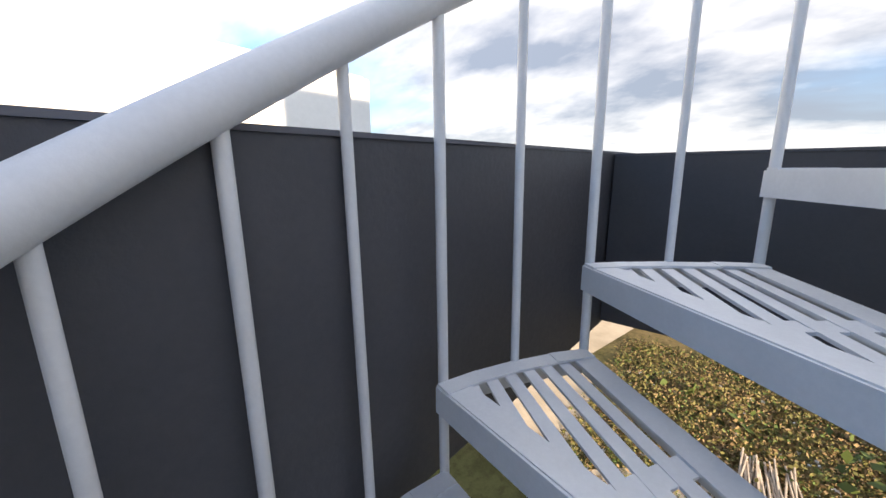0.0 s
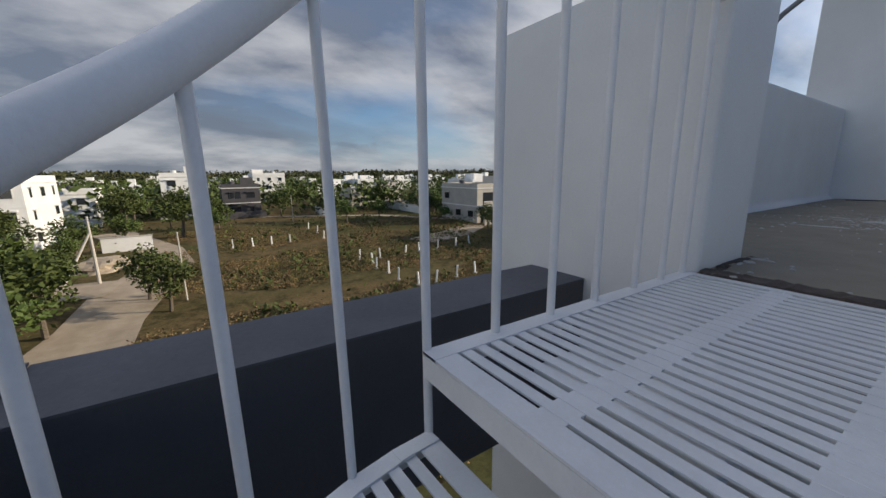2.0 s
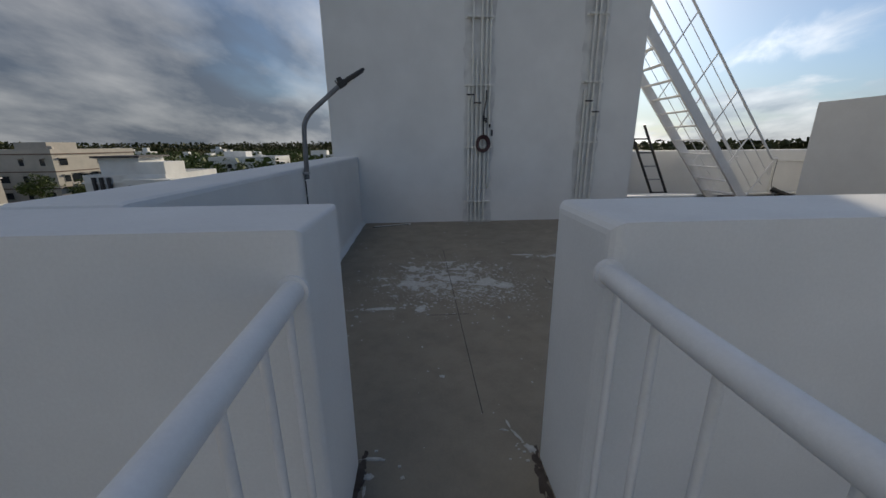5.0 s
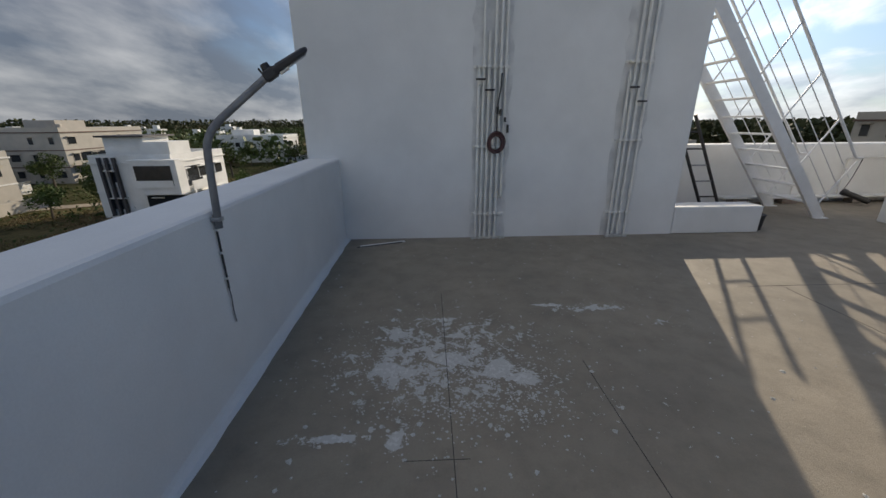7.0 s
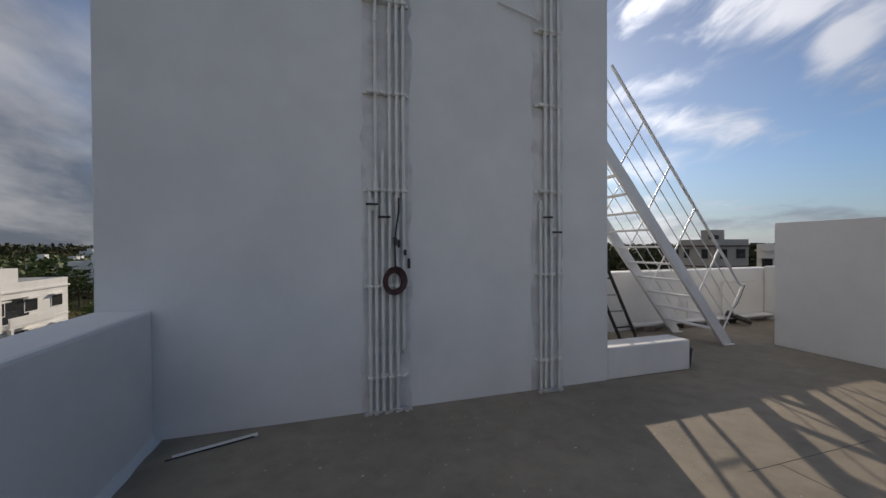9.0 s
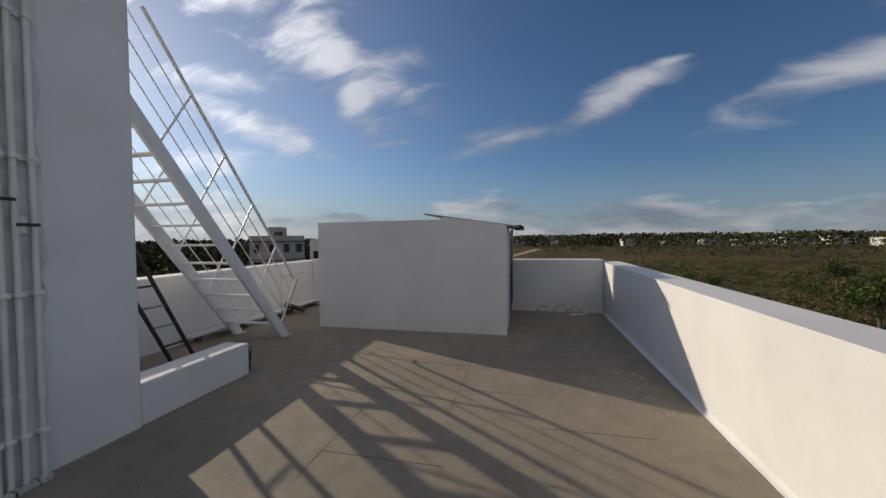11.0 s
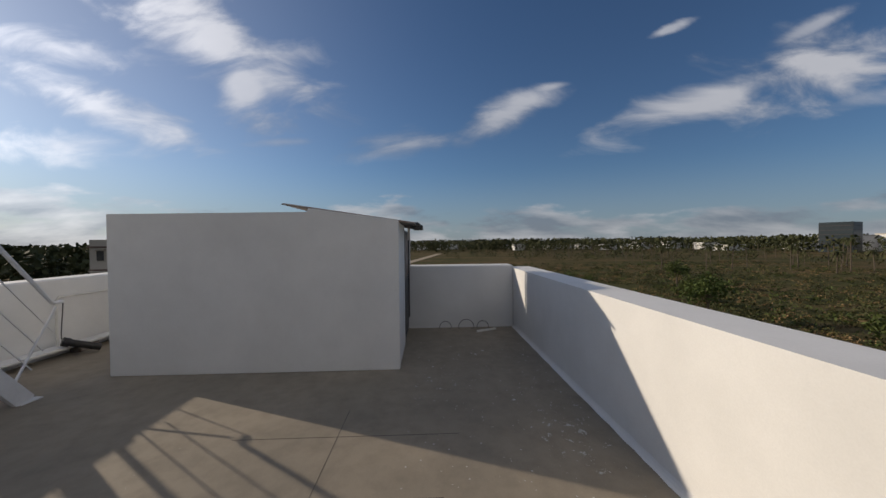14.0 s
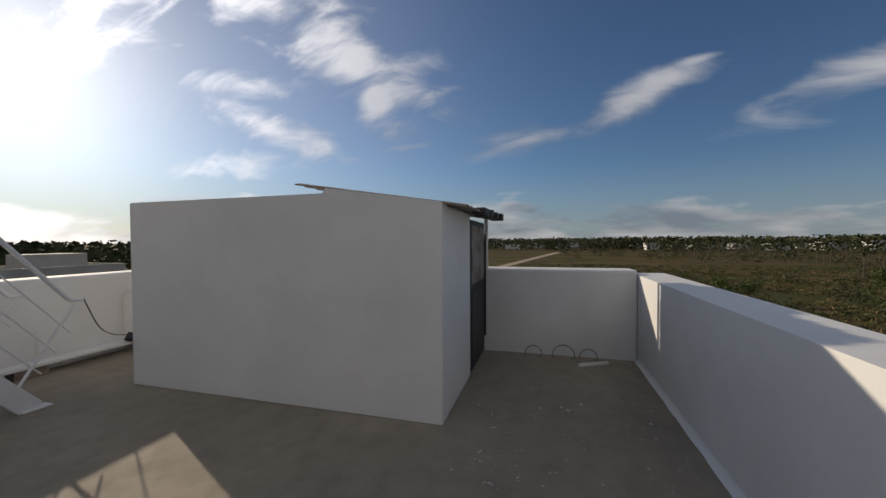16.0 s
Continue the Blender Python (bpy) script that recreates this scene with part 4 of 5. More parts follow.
# ---- the land around ----


def scrub_soil():
    """Open land: fields of straw and olive grass, darker tufts, and spots of bare pale soil."""
    m = bpy.data.materials.new("dry_scrub_soil")
    m.use_nodes = True
    t = m.node_tree
    b = t.nodes["Principled BSDF"]
    where = node(t, "ShaderNodeTexCoord").outputs["Object"]
    rows = node(t, "ShaderNodeMapping", (0, where), (2, (0, 0, radians(8))), (3, (1.6, 0.5, 1.0))).outputs[0]
    fields = node(t, "ShaderNodeTexNoise", (0, rows), ("Scale", 0.035), ("Detail", 5), ("Roughness", 0.6)).outputs[0]
    tufts = node(t, "ShaderNodeTexNoise", (0, where), ("Scale", 0.55), ("Detail", 8), ("Roughness", 0.72)).outputs[0]
    fine = node(t, "ShaderNodeTexNoise", (0, where), ("Scale", 5.0), ("Detail", 5), ("Roughness", 0.7)).outputs[0]
    col = mixed(t, ramp(t, fields, [(0.42, 0.0), (0.58, 1.0)]), (0.150, 0.106, 0.052), (0.080, 0.080, 0.032))
    col = mixed(t, ramp(t, tufts, [(0.48, 0.0), (0.62, 0.75)]), col, (0.034, 0.034, 0.014))
    col = mixed(t, ramp(t, tufts, [(0.30, 0.8), (0.40, 0.0)]), col, (0.21, 0.16, 0.10))
    col = mixed(t, ramp(t, fine, [(0.45, 0.0), (0.65, 0.6)]), col, (0.044, 0.038, 0.018))
    t.links.new(col, b.inputs["Base Color"])
    b.inputs["Roughness"].default_value = 1.0
    b.inputs["Specular IOR Level"].default_value = 0.05
    relief = node(t, "ShaderNodeBump", ("Strength", 0.6), ("Distance", 0.08), ("Height", arith(t, "ADD", tufts, arith(t, "MULTIPLY", fine, 0.4))))
    t.links.new(relief.outputs[0], b.inputs["Normal"])
    return m


GRASS = scrub_soil()
PATH_SOIL = surface("packed_soil", (0.42, 0.34, 0.25), (0.30, 0.24, 0.17), 0.95, scale=0.5, grain=6, bump=0.4)
LEAF = surface("green_leaves", (0.088, 0.116, 0.030), (0.050, 0.074, 0.018), 0.65, scale=0.6, grain=9, bump=0.0, vary=0.5, spec=0.2)
LEAF_DRY = surface("yellow_green_scrub", (0.17, 0.14, 0.050), (0.085, 0.088, 0.028), 0.8, scale=0.08, grain=5, bump=0.0, spread=(0.40, 0.6), spec=0.2)
LEAF_DARK = surface("dark_scrub", (0.080, 0.082, 0.034), (0.038, 0.046, 0.018), 0.8, scale=0.05, grain=5, bump=0.0, spread=(0.4, 0.6), spec=0.2)
LEAF_BROWN = surface("brown_dry_grass", (0.270, 0.178, 0.088), (0.165, 0.112, 0.056), 0.85, scale=0.1, grain=5, bump=0.0, spread=(0.4, 0.6), spec=0.2)
BARK = surface("bark", (0.14, 0.11, 0.08), (0.09, 0.07, 0.05), 0.9, scale=5, bump=0.4)
HOUSE_WHITE = surface("white_house_paint", (0.80, 0.79, 0.76), (0.70, 0.69, 0.66), 0.8, scale=0.5, grain=12, bump=0.05)
HOUSE_BEIGE = surface("beige_house_paint", (0.50, 0.46, 0.40), (0.42, 0.39, 0.34), 0.8, scale=0.5, grain=12, bump=0.05)
HOUSE_DARK = surface("charcoal_house_paint", (0.07, 0.065, 0.07), (0.05, 0.048, 0.05), 0.7, scale=0.6, grain=12, bump=0.05)
HOUSE_BROWN = surface("brown_house_paint", (0.16, 0.10, 0.08), (0.12, 0.08, 0.06), 0.8, scale=0.6, grain=12, bump=0.05)
GLASS_AND_SHADE = surface("dark_glass_and_opening_shade", (0.020, 0.024, 0.030), (0.03, 0.034, 0.04), 0.12, scale=1.0, bump=0.0)
BLUE_GLASS = surface("teal_glass_front", (0.020, 0.036, 0.046), (0.014, 0.026, 0.034), 0.45, scale=0.2, bump=0.0)
STICK = surface("dry_sticks", (0.40, 0.33, 0.26), (0.28, 0.22, 0.17), 0.9, scale=4, bump=0.2)

bm = bmesh.new()
R = 4000
bm.faces.new([bm.verts.new((x, y, GROUND)) for x, y in ((-R, -R), (R, -R), (R, R), (-R, R))])
tagged(part("ground", bm, GRASS), "dry scrubland with grass and bare soil", "ground", kind="structure")


def strip(points, wide, z):
    """A flat ribbon along points."""
    bm = bmesh.new()
    row = []
    pts = [Vector((x, y, 0)) for x, y in points]
    for i, p in enumerate(pts):
        d = (pts[min(i + 1, len(pts) - 1)] - pts[max(i - 1, 0)]).normalized()
        s = Vector((-d.y, d.x, 0)) * wide / 2 * (1 + 0.12 * math.sin(i * 2.3))
        row.append((bm.verts.new((*(p + s).xy, GROUND + z)), bm.verts.new((*(p - s).xy, GROUND + z))))
    for a, b in zip(row, row[1:]):
        bm.faces.new((a[0], a[1], b[1], b[0]))
    return bm


for i, (pts, w) in enumerate((([(-14, -9.5), (-22, -8.2), (-30, -7.5), (-38, -6.8), (-47, -5), (-58, -6), (-80, -14)], 5.0),
               ([(-9, -6.6), (-11.5, -6.2), (-14, -6.6), (-17, -7.8)], 2.6),
               ([(-100, -6), (-93.7, 0.9), (-91.5, 10), (-86, 20), (-78, 33), (-62, 42), (-50, 50), (-40, 54)], 2.4),
               ([(-44, 24), (-47, 32), (-52, 40)], 5.0), ([(-24, 28), (-30, 40), (-46, 62), (-60, 100)], 6.0),
               ([(12, 8), (60, 22), (140, 20), (330, -8)], 5.0), ([(-46, -34), (-42, -20), (-40, -8)], 6.0), ([(-7.6, -4.6), (-9.4, -2.6), (-10.6, 0.4), (-10.2, 3.2)], 1.9))):
    tagged(part("path", strip(pts, w, 0.03 + 0.012 * i), PATH_SOIL), "pale track of packed bare soil", "road", kind="structure")


def leaf_quads(bm, rng, centre, spread, count, size):
    """Small bent leaves strewn about a centre."""
    for _ in range(count):
        v = Vector((rng.gauss(0, 1), rng.gauss(0, 1), rng.gauss(0, 1)))
        v = v.normalized() * (rng.random() ** 0.45)
        p = Vector(centre) + Vector((v.x * spread[0], v.y * spread[1], v.z * spread[2]))
        a = Vector((rng.gauss(0, 1), rng.gauss(0, 1), rng.gauss(0, 0.6))).normalized()
        b = a.cross(Vector((rng.gauss(0, 1), rng.gauss(0, 1), rng.gauss(0, 1)))).normalized()
        s = size * rng.uniform(0.6, 1.4)
        bm.faces.new([bm.verts.new(p + q) for q in (a * s, b * s * 0.55 + a * s * 0.1, -a * s, -b * s * 0.55)])


def make_tree(seed, h, wide, at):
    rng = random.Random(seed)
    t = thing("tree", at, "leafy green tree with an uneven crown", "tree", "trees of the plain")
    bm = bmesh.new()
    lean = Vector((rng.uniform(-0.2, 0.2), rng.uniform(-0.2, 0.2), 0))
    trunk = [Vector((0, 0, -0.1)) + lean * k + Vector((0, 0, h * 0.55 * k / 3)) for k in range(4)]
    tube(bm, trunk, h * 0.035, 7, r1=h * 0.016)
    tips = []
    for k in range(6):
        a = k * 1.05 + rng.uniform(-0.3, 0.3)
        r = wide * rng.uniform(0.45, 0.85)
        tip = trunk[2] + Vector((math.cos(a) * r, math.sin(a) * r, h * rng.uniform(0.12, 0.42)))
        tube(bm, [trunk[2], trunk[2].lerp(tip, 0.5) + Vector((0, 0, 0.12 * h)), tip], h * 0.014, 5, r1=h * 0.005)
        tips.append(tip)
    part("trunk", bm, BARK, t)
    bm = bmesh.new()
    for tip in tips + [trunk[-1] + Vector((0, 0, h * 0.3)), trunk[-1]]:
        leaf_quads(bm, rng, tip, (wide * 0.5, wide * 0.5, h * 0.19), 150, h * 0.034)
    part("crown", bm, LEAF, t)
    return t


kinds = [make_tree(11, 5.2, 2.2, (-24.5, -10.5, GROUND)), make_tree(12, 4.0, 1.7, (-30.8, -3.9, GROUND)), make_tree(13, 6.5, 3.0, (-46, -32, GROUND))]
spots = [(-29.4, -9.8, 0), (-35.5, -12.4, 0), (-34.8, -5.4, 1), (-61, 39.5, 1), (-99, 16, 2), (-102, 22, 2), (-96, -6, 2), (-26, -13, 1), (-29, -12, 0), (-45, -24.5, 0), (-47, -38, 0), (-50, -21, 1), (-52, -46, 2), (-58, -14, 2), (-63, -10, 0), (-68, -4, 2), (-66, 0, 0), 
         (-74, 20, 2), (-69, 22, 0), (-75, 1, 0), (-46, 38, 1), (-58, 44, 0), (-68, 40, 2), (-76, 46, 2), (-84, 24, 2), (-90, 14, 2), (-92, 40, 2), (-95, -2, 2), (-90, -12, 2),
         (-88, -13, 2), (-33, -13.4, 0), (-38, -12.2, 1), (-30, -15.5, 0), (-47, -16.5, 1), (-52, -13.5, 1), (-44, -12.6, 1), (-60, -20, 0), (-64, -31, 2), (-80, -6, 0), (-72, 30, 0), (-78, -36, 2), (-66, -52, 2), (-62, -66, 2), (-44, 44, 1), (-40, 47, 0), (-48, 57, 0), (-52, 62, 2), (-30, 62, 1), (-40, 78, 2), (-52, 88, 2), (-62, 64, 0),
         (-33, 96, 2), (-24, 100, 2), (-46, 100, 2), (-60, 104, 2), (-75, 105, 2), (-88, 96, 2), (-95, 80, 2), (-30, 112, 2), (-20, 118, 2), 
         (26, -26, 1), (34, -21, 1), (48, -34, 0), (60, -40, 1), (40, -14, 1), (64, -22, 0), (30, -36, 0), (52, -12, 1), (80, -52, 0), (75, -30, 1)]
rng = random.Random(5)
for x, y, k in spots:
    s = rng.uniform(0.8, 1.2)
    c = copy_thing(kinds[k], pose(x * U, y * U, GROUND * U, 0, 0, rng.uniform(0, 360)) @ Matrix.Scale(s, 4))


def scrub(name, label, material, seed, n, area, size, leaf, tall=0.6, quads=14):
    """Low bushes over a stretch of ground."""
    rng = random.Random(seed)
    verts, faces = [], []
    while n > 0:
        p = area(rng)
        if p is None:
            continue
        n -= 1
        s = rng.uniform(*size)
        for _ in range(quads):
            v = Vector((rng.gauss(0, 0.5), rng.gauss(0, 0.5), abs(rng.gauss(0, 0.55)) * tall)) * s
            c = Vector((p[0], p[1], GROUND)) + v
            a = Vector((rng.gauss(0, 1), rng.gauss(0, 1), rng.gauss(0, 0.7))).normalized()
            b = a.cross(Vector((rng.gauss(0, 1), rng.gauss(0, 1), rng.gauss(0, 1)))).normalized()
            l = leaf * rng.uniform(0.5, 1.3) * (0.6 + 0.4 * s)
            i = len(verts)
            verts.extend(tuple((c + q) * U) for q in (a * l, b * l * 0.6, -a * l, -b * l * 0.6))
            faces.append((i, i + 1, i + 2, i + 3))
    me = bpy.data.meshes.new(name)
    me.from_pydata(verts, [], faces)
    me.materials.append(material)
    return tagged(new(name, me), label, "scrub", kind="stuff")


def field(x0, x1, y0, y1, near=None, keep=(), patchy=True):
    def pick(rng):
        x, y = rng.uniform(x0, x1), rng.uniform(y0, y1)
        if near:
            d = math.hypot(x, y)
            if rng.random() > (near / max(d, near)) ** 1.2:
                return None
        for ax, bx, ay, by in keep:
            if ax < x < bx and ay < y < by:
                return None
        if patchy and noise.noise(Vector((x * 0.11, y * 0.11, 1.7))) < -0.30:
            return None
        return x, y
    return pick


TRACKS = ((-47, -12, -10.5, -5),)
scrub("dry_scrub", "dry yellow scrub and weeds on open plots", LEAF_DRY, 21, 4600, field(-75, -10.5, -6, 48, 24, TRACKS), (0.25, 0.75), 0.095, 0.45, 16)
scrub("brown_scrub", "brown dry grass tufts on open plots", LEAF_BROWN, 29, 7500, field(-70, -10.5, -6, 46, 24, TRACKS), (0.25, 0.75), 0.095, 0.4, 15)
scrub("green_scrub", "green bushes between the plots", LEAF, 22, 900, field(-110, -11, -60, 70, 40, TRACKS), (0.5, 1.5), 0.22, 0.8)
scrub("weeds", "yellow weeds and rubbish below the stair", LEAF_DRY, 23, 900, field(-20, -8.0, -5.4, 5, patchy=False), (0.2, 0.55), 0.085, 0.7, 18)
scrub("weeds", "green weeds below the stair", LEAF, 28, 330, field(-20, -8.0, -5.2, 3, patchy=False), (0.2, 0.5), 0.075, 0.7, 18)
scrub("dark_scrub", "dark olive scrub on the eastern plain", LEAF_DARK, 24, 3200, field(14, 170, -150, 12, 60), (0.4, 1.5), 0.17, 0.42, 26)
scrub("green_scrub", "olive bushes on the eastern plain", LEAF, 25, 620, field(14, 170, -140, 4, 55), (0.5, 1.9), 0.17, 0.6, 34)
scrub("straw_scrub", "straw-coloured dry grass on the eastern plain", LEAF_BROWN, 33, 1500, field(14, 170, -150, 12, 60), (0.4, 1.6), 0.15, 0.35, 22)
scrub("dry_scrub", "yellow-green weeds on the eastern plain", LEAF_DRY, 34, 1300, field(14, 150, -140, 8, 55), (0.4, 1.4), 0.14, 0.45, 22)
scrub("green_scrub", "large dark bushes on the eastern plain", LEAF_DARK, 35, 46, field(18, 120, -110, -4, 50), (1.8, 3.2), 0.14, 0.7, 260)
scrub("brown_scrub", "brown weeds and litter below the stair", LEAF_BROWN, 30, 1300, field(-20, -8.0, -5.4, 5, patchy=False), (0.15, 0.45), 0.07, 0.6, 18)
scrub("garden_scrub", "bushes and hedges between the northern houses", LEAF, 26, 420, field(-110, -14, 40, 130, 50), (0.5, 1.4), 0.15, 0.8, 30)


def far_woods(name, seed, a0, a1, r0, r1, h0, h1, n, leaves):
    """Tree masses towards the horizon, by bearing from +x."""
    rng = random.Random(seed)
    verts, faces = [], []
    for _ in range(n):
        a = radians(rng.uniform(a0, a1))
        r = rng.uniform(r0, r1)
        h = rng.uniform(h0, h1)
        base = Vector((r * math.cos(a), r * math.sin(a), GROUND))
        for _ in range(48):
            v = Vector((rng.gauss(0, 0.55), rng.gauss(0, 0.55), rng.random() ** 0.7))
            c = base + Vector((v.x * h * 0.8, v.y * h * 0.8, v.z * h))
            e = Vector((rng.gauss(0, 1), rng.gauss(0, 1), rng.gauss(0, 0.6))).normalized()
            f = e.cross(Vector((rng.gauss(0, 1), rng.gauss(0, 1), rng.gauss(0, 1)))).normalized()
            l = h * 0.105 * rng.uniform(0.6, 1.4)
            i = len(verts)
            verts.extend(tuple((c + q) * U) for q in (e * l, f * l * 0.7, -e * l, -f * l * 0.7))
            faces.append((i, i + 1, i + 2, i + 3))
    me = bpy.data.meshes.new(name)
    me.from_pydata(verts, [], faces)
    me.materials.append(leaves)
    return tagged(new(name, me), "distant belt of dark trees", "woods", kind="stuff")


far_woods("far_woods", 31, 100, 235, 95, 460, 4.0, 7.5, 1400, LEAF)
far_woods("far_woods", 35, 100, 235, 420, 720, 10, 14.5, 1000, LEAF_DARK)
far_woods("far_woods", 32, 20, 100, 130, 320, 6, 11.0, 900, LEAF_DARK)
far_woods("far_woods", 33, -75, 20, 380, 800, 9.5, 14.0, 1000, LEAF_DARK)
far_woods("far_woods", 34, -75, -2, 200, 330, 2, 4.5, 220, LEAF_DARK)


# ---- houses ----
def window(parent, wall, at, w, h, axis, out):
    """A framed pane set in a reveal on the face square to axis."""
    x, y, z = at
    g = 0.05 * out
    if axis == "x":
        fr = part("window", boxes((x, x + g, y - w / 2, y + w / 2, z, z + h)), wall, parent)
        part("pane", boxes((x + g * 1.05, x + g * 1.3, y - w / 2 + 0.09, y + w / 2 - 0.09, z + 0.09, z + h - 0.09)), GLASS_AND_SHADE, fr)
        part("shade", boxes((x, x + 0.45 * out, y - w / 2 - 0.15, y + w / 2 + 0.15, z + h + 0.02, z + h + 0.12)), wall, fr)
    else:
        fr = part("window", boxes((x - w / 2, x + w / 2, y, y + g, z, z + h)), wall, parent)
        part("pane", boxes((x - w / 2 + 0.09, x + w / 2 - 0.09, y + g * 1.05, y + g * 1.3, z + 0.09, z + h - 0.09)), GLASS_AND_SHADE, fr)
        part("shade", boxes((x - w / 2 - 0.15, x + w / 2 + 0.15, y, y + 0.45 * out, z + h + 0.02, z + h + 0.12)), wall, fr)


def house(label, x0, x1, y0, y1, storeys, wall, trim=None, faces="xy", out=(1, -1), balcony=True, tower=None, seed=0, high=3.0, porch=True, turn=0.0):
    """A flat-roofed house: storeys with bands, parapet, roof room, balcony, windows on the two faces that show."""
    rng = random.Random(seed)
    cx, cy = (x0 + x1) / 2, (y0 + y1) / 2
    t = thing("house", (cx, cy, GROUND), label, "house", "houses around")
    if turn:
        t.rotation_euler = (0, 0, radians(turn))
    hx, hy, H = (x1 - x0) / 2, (y1 - y0) / 2, storeys * high
    trim = trim or wall
    part("wall", boxes((-hx, hx, -hy, hy, 0, H)), wall, t)
    part("roof", boxes((-hx - 0.15, hx + 0.15, -hy - 0.15, hy + 0.15, H, H + 0.18)), trim, t)
    for d in ((-hx, hx, -hy, -hy + 0.2), (-hx, hx, hy - 0.2, hy), (-hx, -hx + 0.2, -hy + 0.2, hy - 0.2), (hx - 0.2, hx, -hy + 0.2, hy - 0.2)):
        part("parapet", boxes((*d, H + 0.18, H + 0.95)), wall, t)
    tw = tower or (0.35, 0.35, 2.3)
    sx, sy = rng.choice((-1, 1)), rng.choice((-1, 1))
    if not tower:
        part("roof_room", boxes((sx * hx * 0.55 - hx * tw[0], sx * hx * 0.55 + hx * tw[0], sy * hy * 0.5 - hy * tw[1], sy * hy * 0.5 + hy * tw[1], H + 0.18, H + tw[2])), wall, t)
    ox, oy = out
    for s in range(storeys):
        z = s * high
        if s:
            part("band", boxes((-hx - 0.06, hx + 0.06, -hy - 0.06, hy + 0.06, z - 0.12, z + 0.06)), trim, t)
        n = max(2, int(hy * 2 / 3.4))
        for i in range(n):
            if rng.random() < 0.85:
                window(t, wall, (ox * hx, -hy + (i + 0.5) * 2 * hy / n, z + 0.95), rng.choice((1.0, 1.4, 1.8)), 1.35, "x", ox)
        n = max(2, int(hx * 2 / 3.6))
        for i in range(n):
            if rng.random() < 0.85:
                window(t, wall, (-hx + (i + 0.5) * 2 * hx / n, oy * hy, z + 0.95), rng.choice((1.0, 1.4, 1.8)), 1.35, "y", oy)
    if balcony and storeys > 1:
        b = part("balcony", boxes((min(ox * hx, ox * (hx + 1.5)), max(ox * hx, ox * (hx + 1.5)), -hy * 0.9, hy * 0.1, high - 0.05, high + 0.15)), trim, t)
        part("railing", boxes((ox * (hx + 1.5) - 0.07, ox * (hx + 1.5) + 0.07, -hy * 0.9, hy * 0.1, high + 0.15, high + 1.0)), wall, b)
        part("opening", boxes((min(ox * (hx - 0.02), ox * (hx + 0.03)), max(ox * (hx - 0.02), ox * (hx + 0.03)), -hy * 0.7, -hy * 0.05, high + 0.2, high + 2.5)), GLASS_AND_SHADE, b)
        part("column", boxes((ox * (hx + 1.4) - 0.15, ox * (hx + 1.4) + 0.15, -hy * 0.88, -hy * 0.88 + 0.3, 0, high - 0.05)), wall, t)
    if porch:
        part("garage", boxes((min(ox * (hx - 0.02), ox * (hx + 0.04)), max(ox * (hx - 0.02), ox * (hx + 0.04)), -hy * 0.8, -hy * 0.1, 0.05, 2.4)), GLASS_AND_SHADE, t)
        part("yard_wall", boxes((ox * (hx + 3.0) - 0.1, ox * (hx + 3.0) + 0.1, -hy * 1.15, hy * 1.15, 0, 1.5)), wall, t)
    part("tank", bar((-sx * hx * 0.4, -sy * hy * 0.4, H + 0.18), (-sx * hx * 0.4, -sy * hy * 0.4, H + 1.5), 0.6, 12), HOUSE_DARK if seed % 2 else wall, t)
    if tower:
        tx, ty, ww, th = tower
        part("stair_tower", boxes((tx - ww / 2, tx + ww / 2, ty - ww / 2, ty + ww / 2, H, th)), wall, t)
        part("opening", boxes((tx + ww / 2 - 0.02, tx + ww / 2 + 0.04, ty - 0.25, ty + 0.25, th - 2.0, th - 0.7)), GLASS_AND_SHADE, t)
    return t


house("white two-storey house with a tall stair tower", -58, -47, -31, -23.5, 2, HOUSE_WHITE, out=(1, 1), seed=1, high=3.6, tower=(3.6, 2.4, 2.4, 12.2))
house("long low white house behind garden trees", -62, -52, -60, -37, 2, HOUSE_WHITE, out=(1, 1), seed=2, high=2.5)
house("plain white three-storey house, still unfinished", -80, -66, -26.2, -19.2, 3, HOUSE_WHITE, out=(1, 1), seed=3, high=2.85, balcony=False)
house("black and white modern house", -103, -94, 3.0, 10.5, 2, HOUSE_DARK, HOUSE_WHITE, out=(1, -1), seed=4, high=3.2)
house("beige flat-roofed house with a framed porch", -116, -105, 36, 52, 1, HOUSE_BEIGE, HOUSE_WHITE, out=(1, -1), seed=5, high=4.4)
house("white two-storey house beyond the plots", -85, -74, 56.5, 66, 2, HOUSE_WHITE, out=(1, -1), seed=6, high=3.4)
modern = house("white modern house with a projecting balcony", -38.0, -29.0, 44, 55, 2, HOUSE_WHITE, HOUSE_WHITE, out=(1, -1), seed=7, high=3.1)
bay = part("bay", boxes((0.8, 5.9, -7.1, -5.56, 2.95, 6.7)), HOUSE_WHITE, modern)
# flat dark panel on the bay paints the shadow of its opening
part("opening", boxes((1.4, 5.3, -7.16, -7.102, 3.9, 6.1)), GLASS_AND_SHADE, bay, "dark panel painting the shadow in a wide opening")
part("railing", boxes((1.4, 5.3, -7.24, -7.17, 3.7, 4.5)), HOUSE_WHITE, bay)
for x in (-3.3, -2.5, -1.7):
    part("fin", boxes((x, x + 0.25, -5.95, -5.56, 0.3, 6.9)), HOUSE_DARK, modern, "dark upright fin")
# the car port is only its shadow, a thin dark sheet on the wall
part("carport_shadow", boxes((0.9, 5.2, -5.62, -5.56, 0.1, 2.6)), GLASS_AND_SHADE, modern, "dark panel painting the shadow inside a car port")
part("roof_room", boxes((-4.0, 0.5, -3.5, 1.0, 6.4, 9.0)), HOUSE_WHITE, modern)
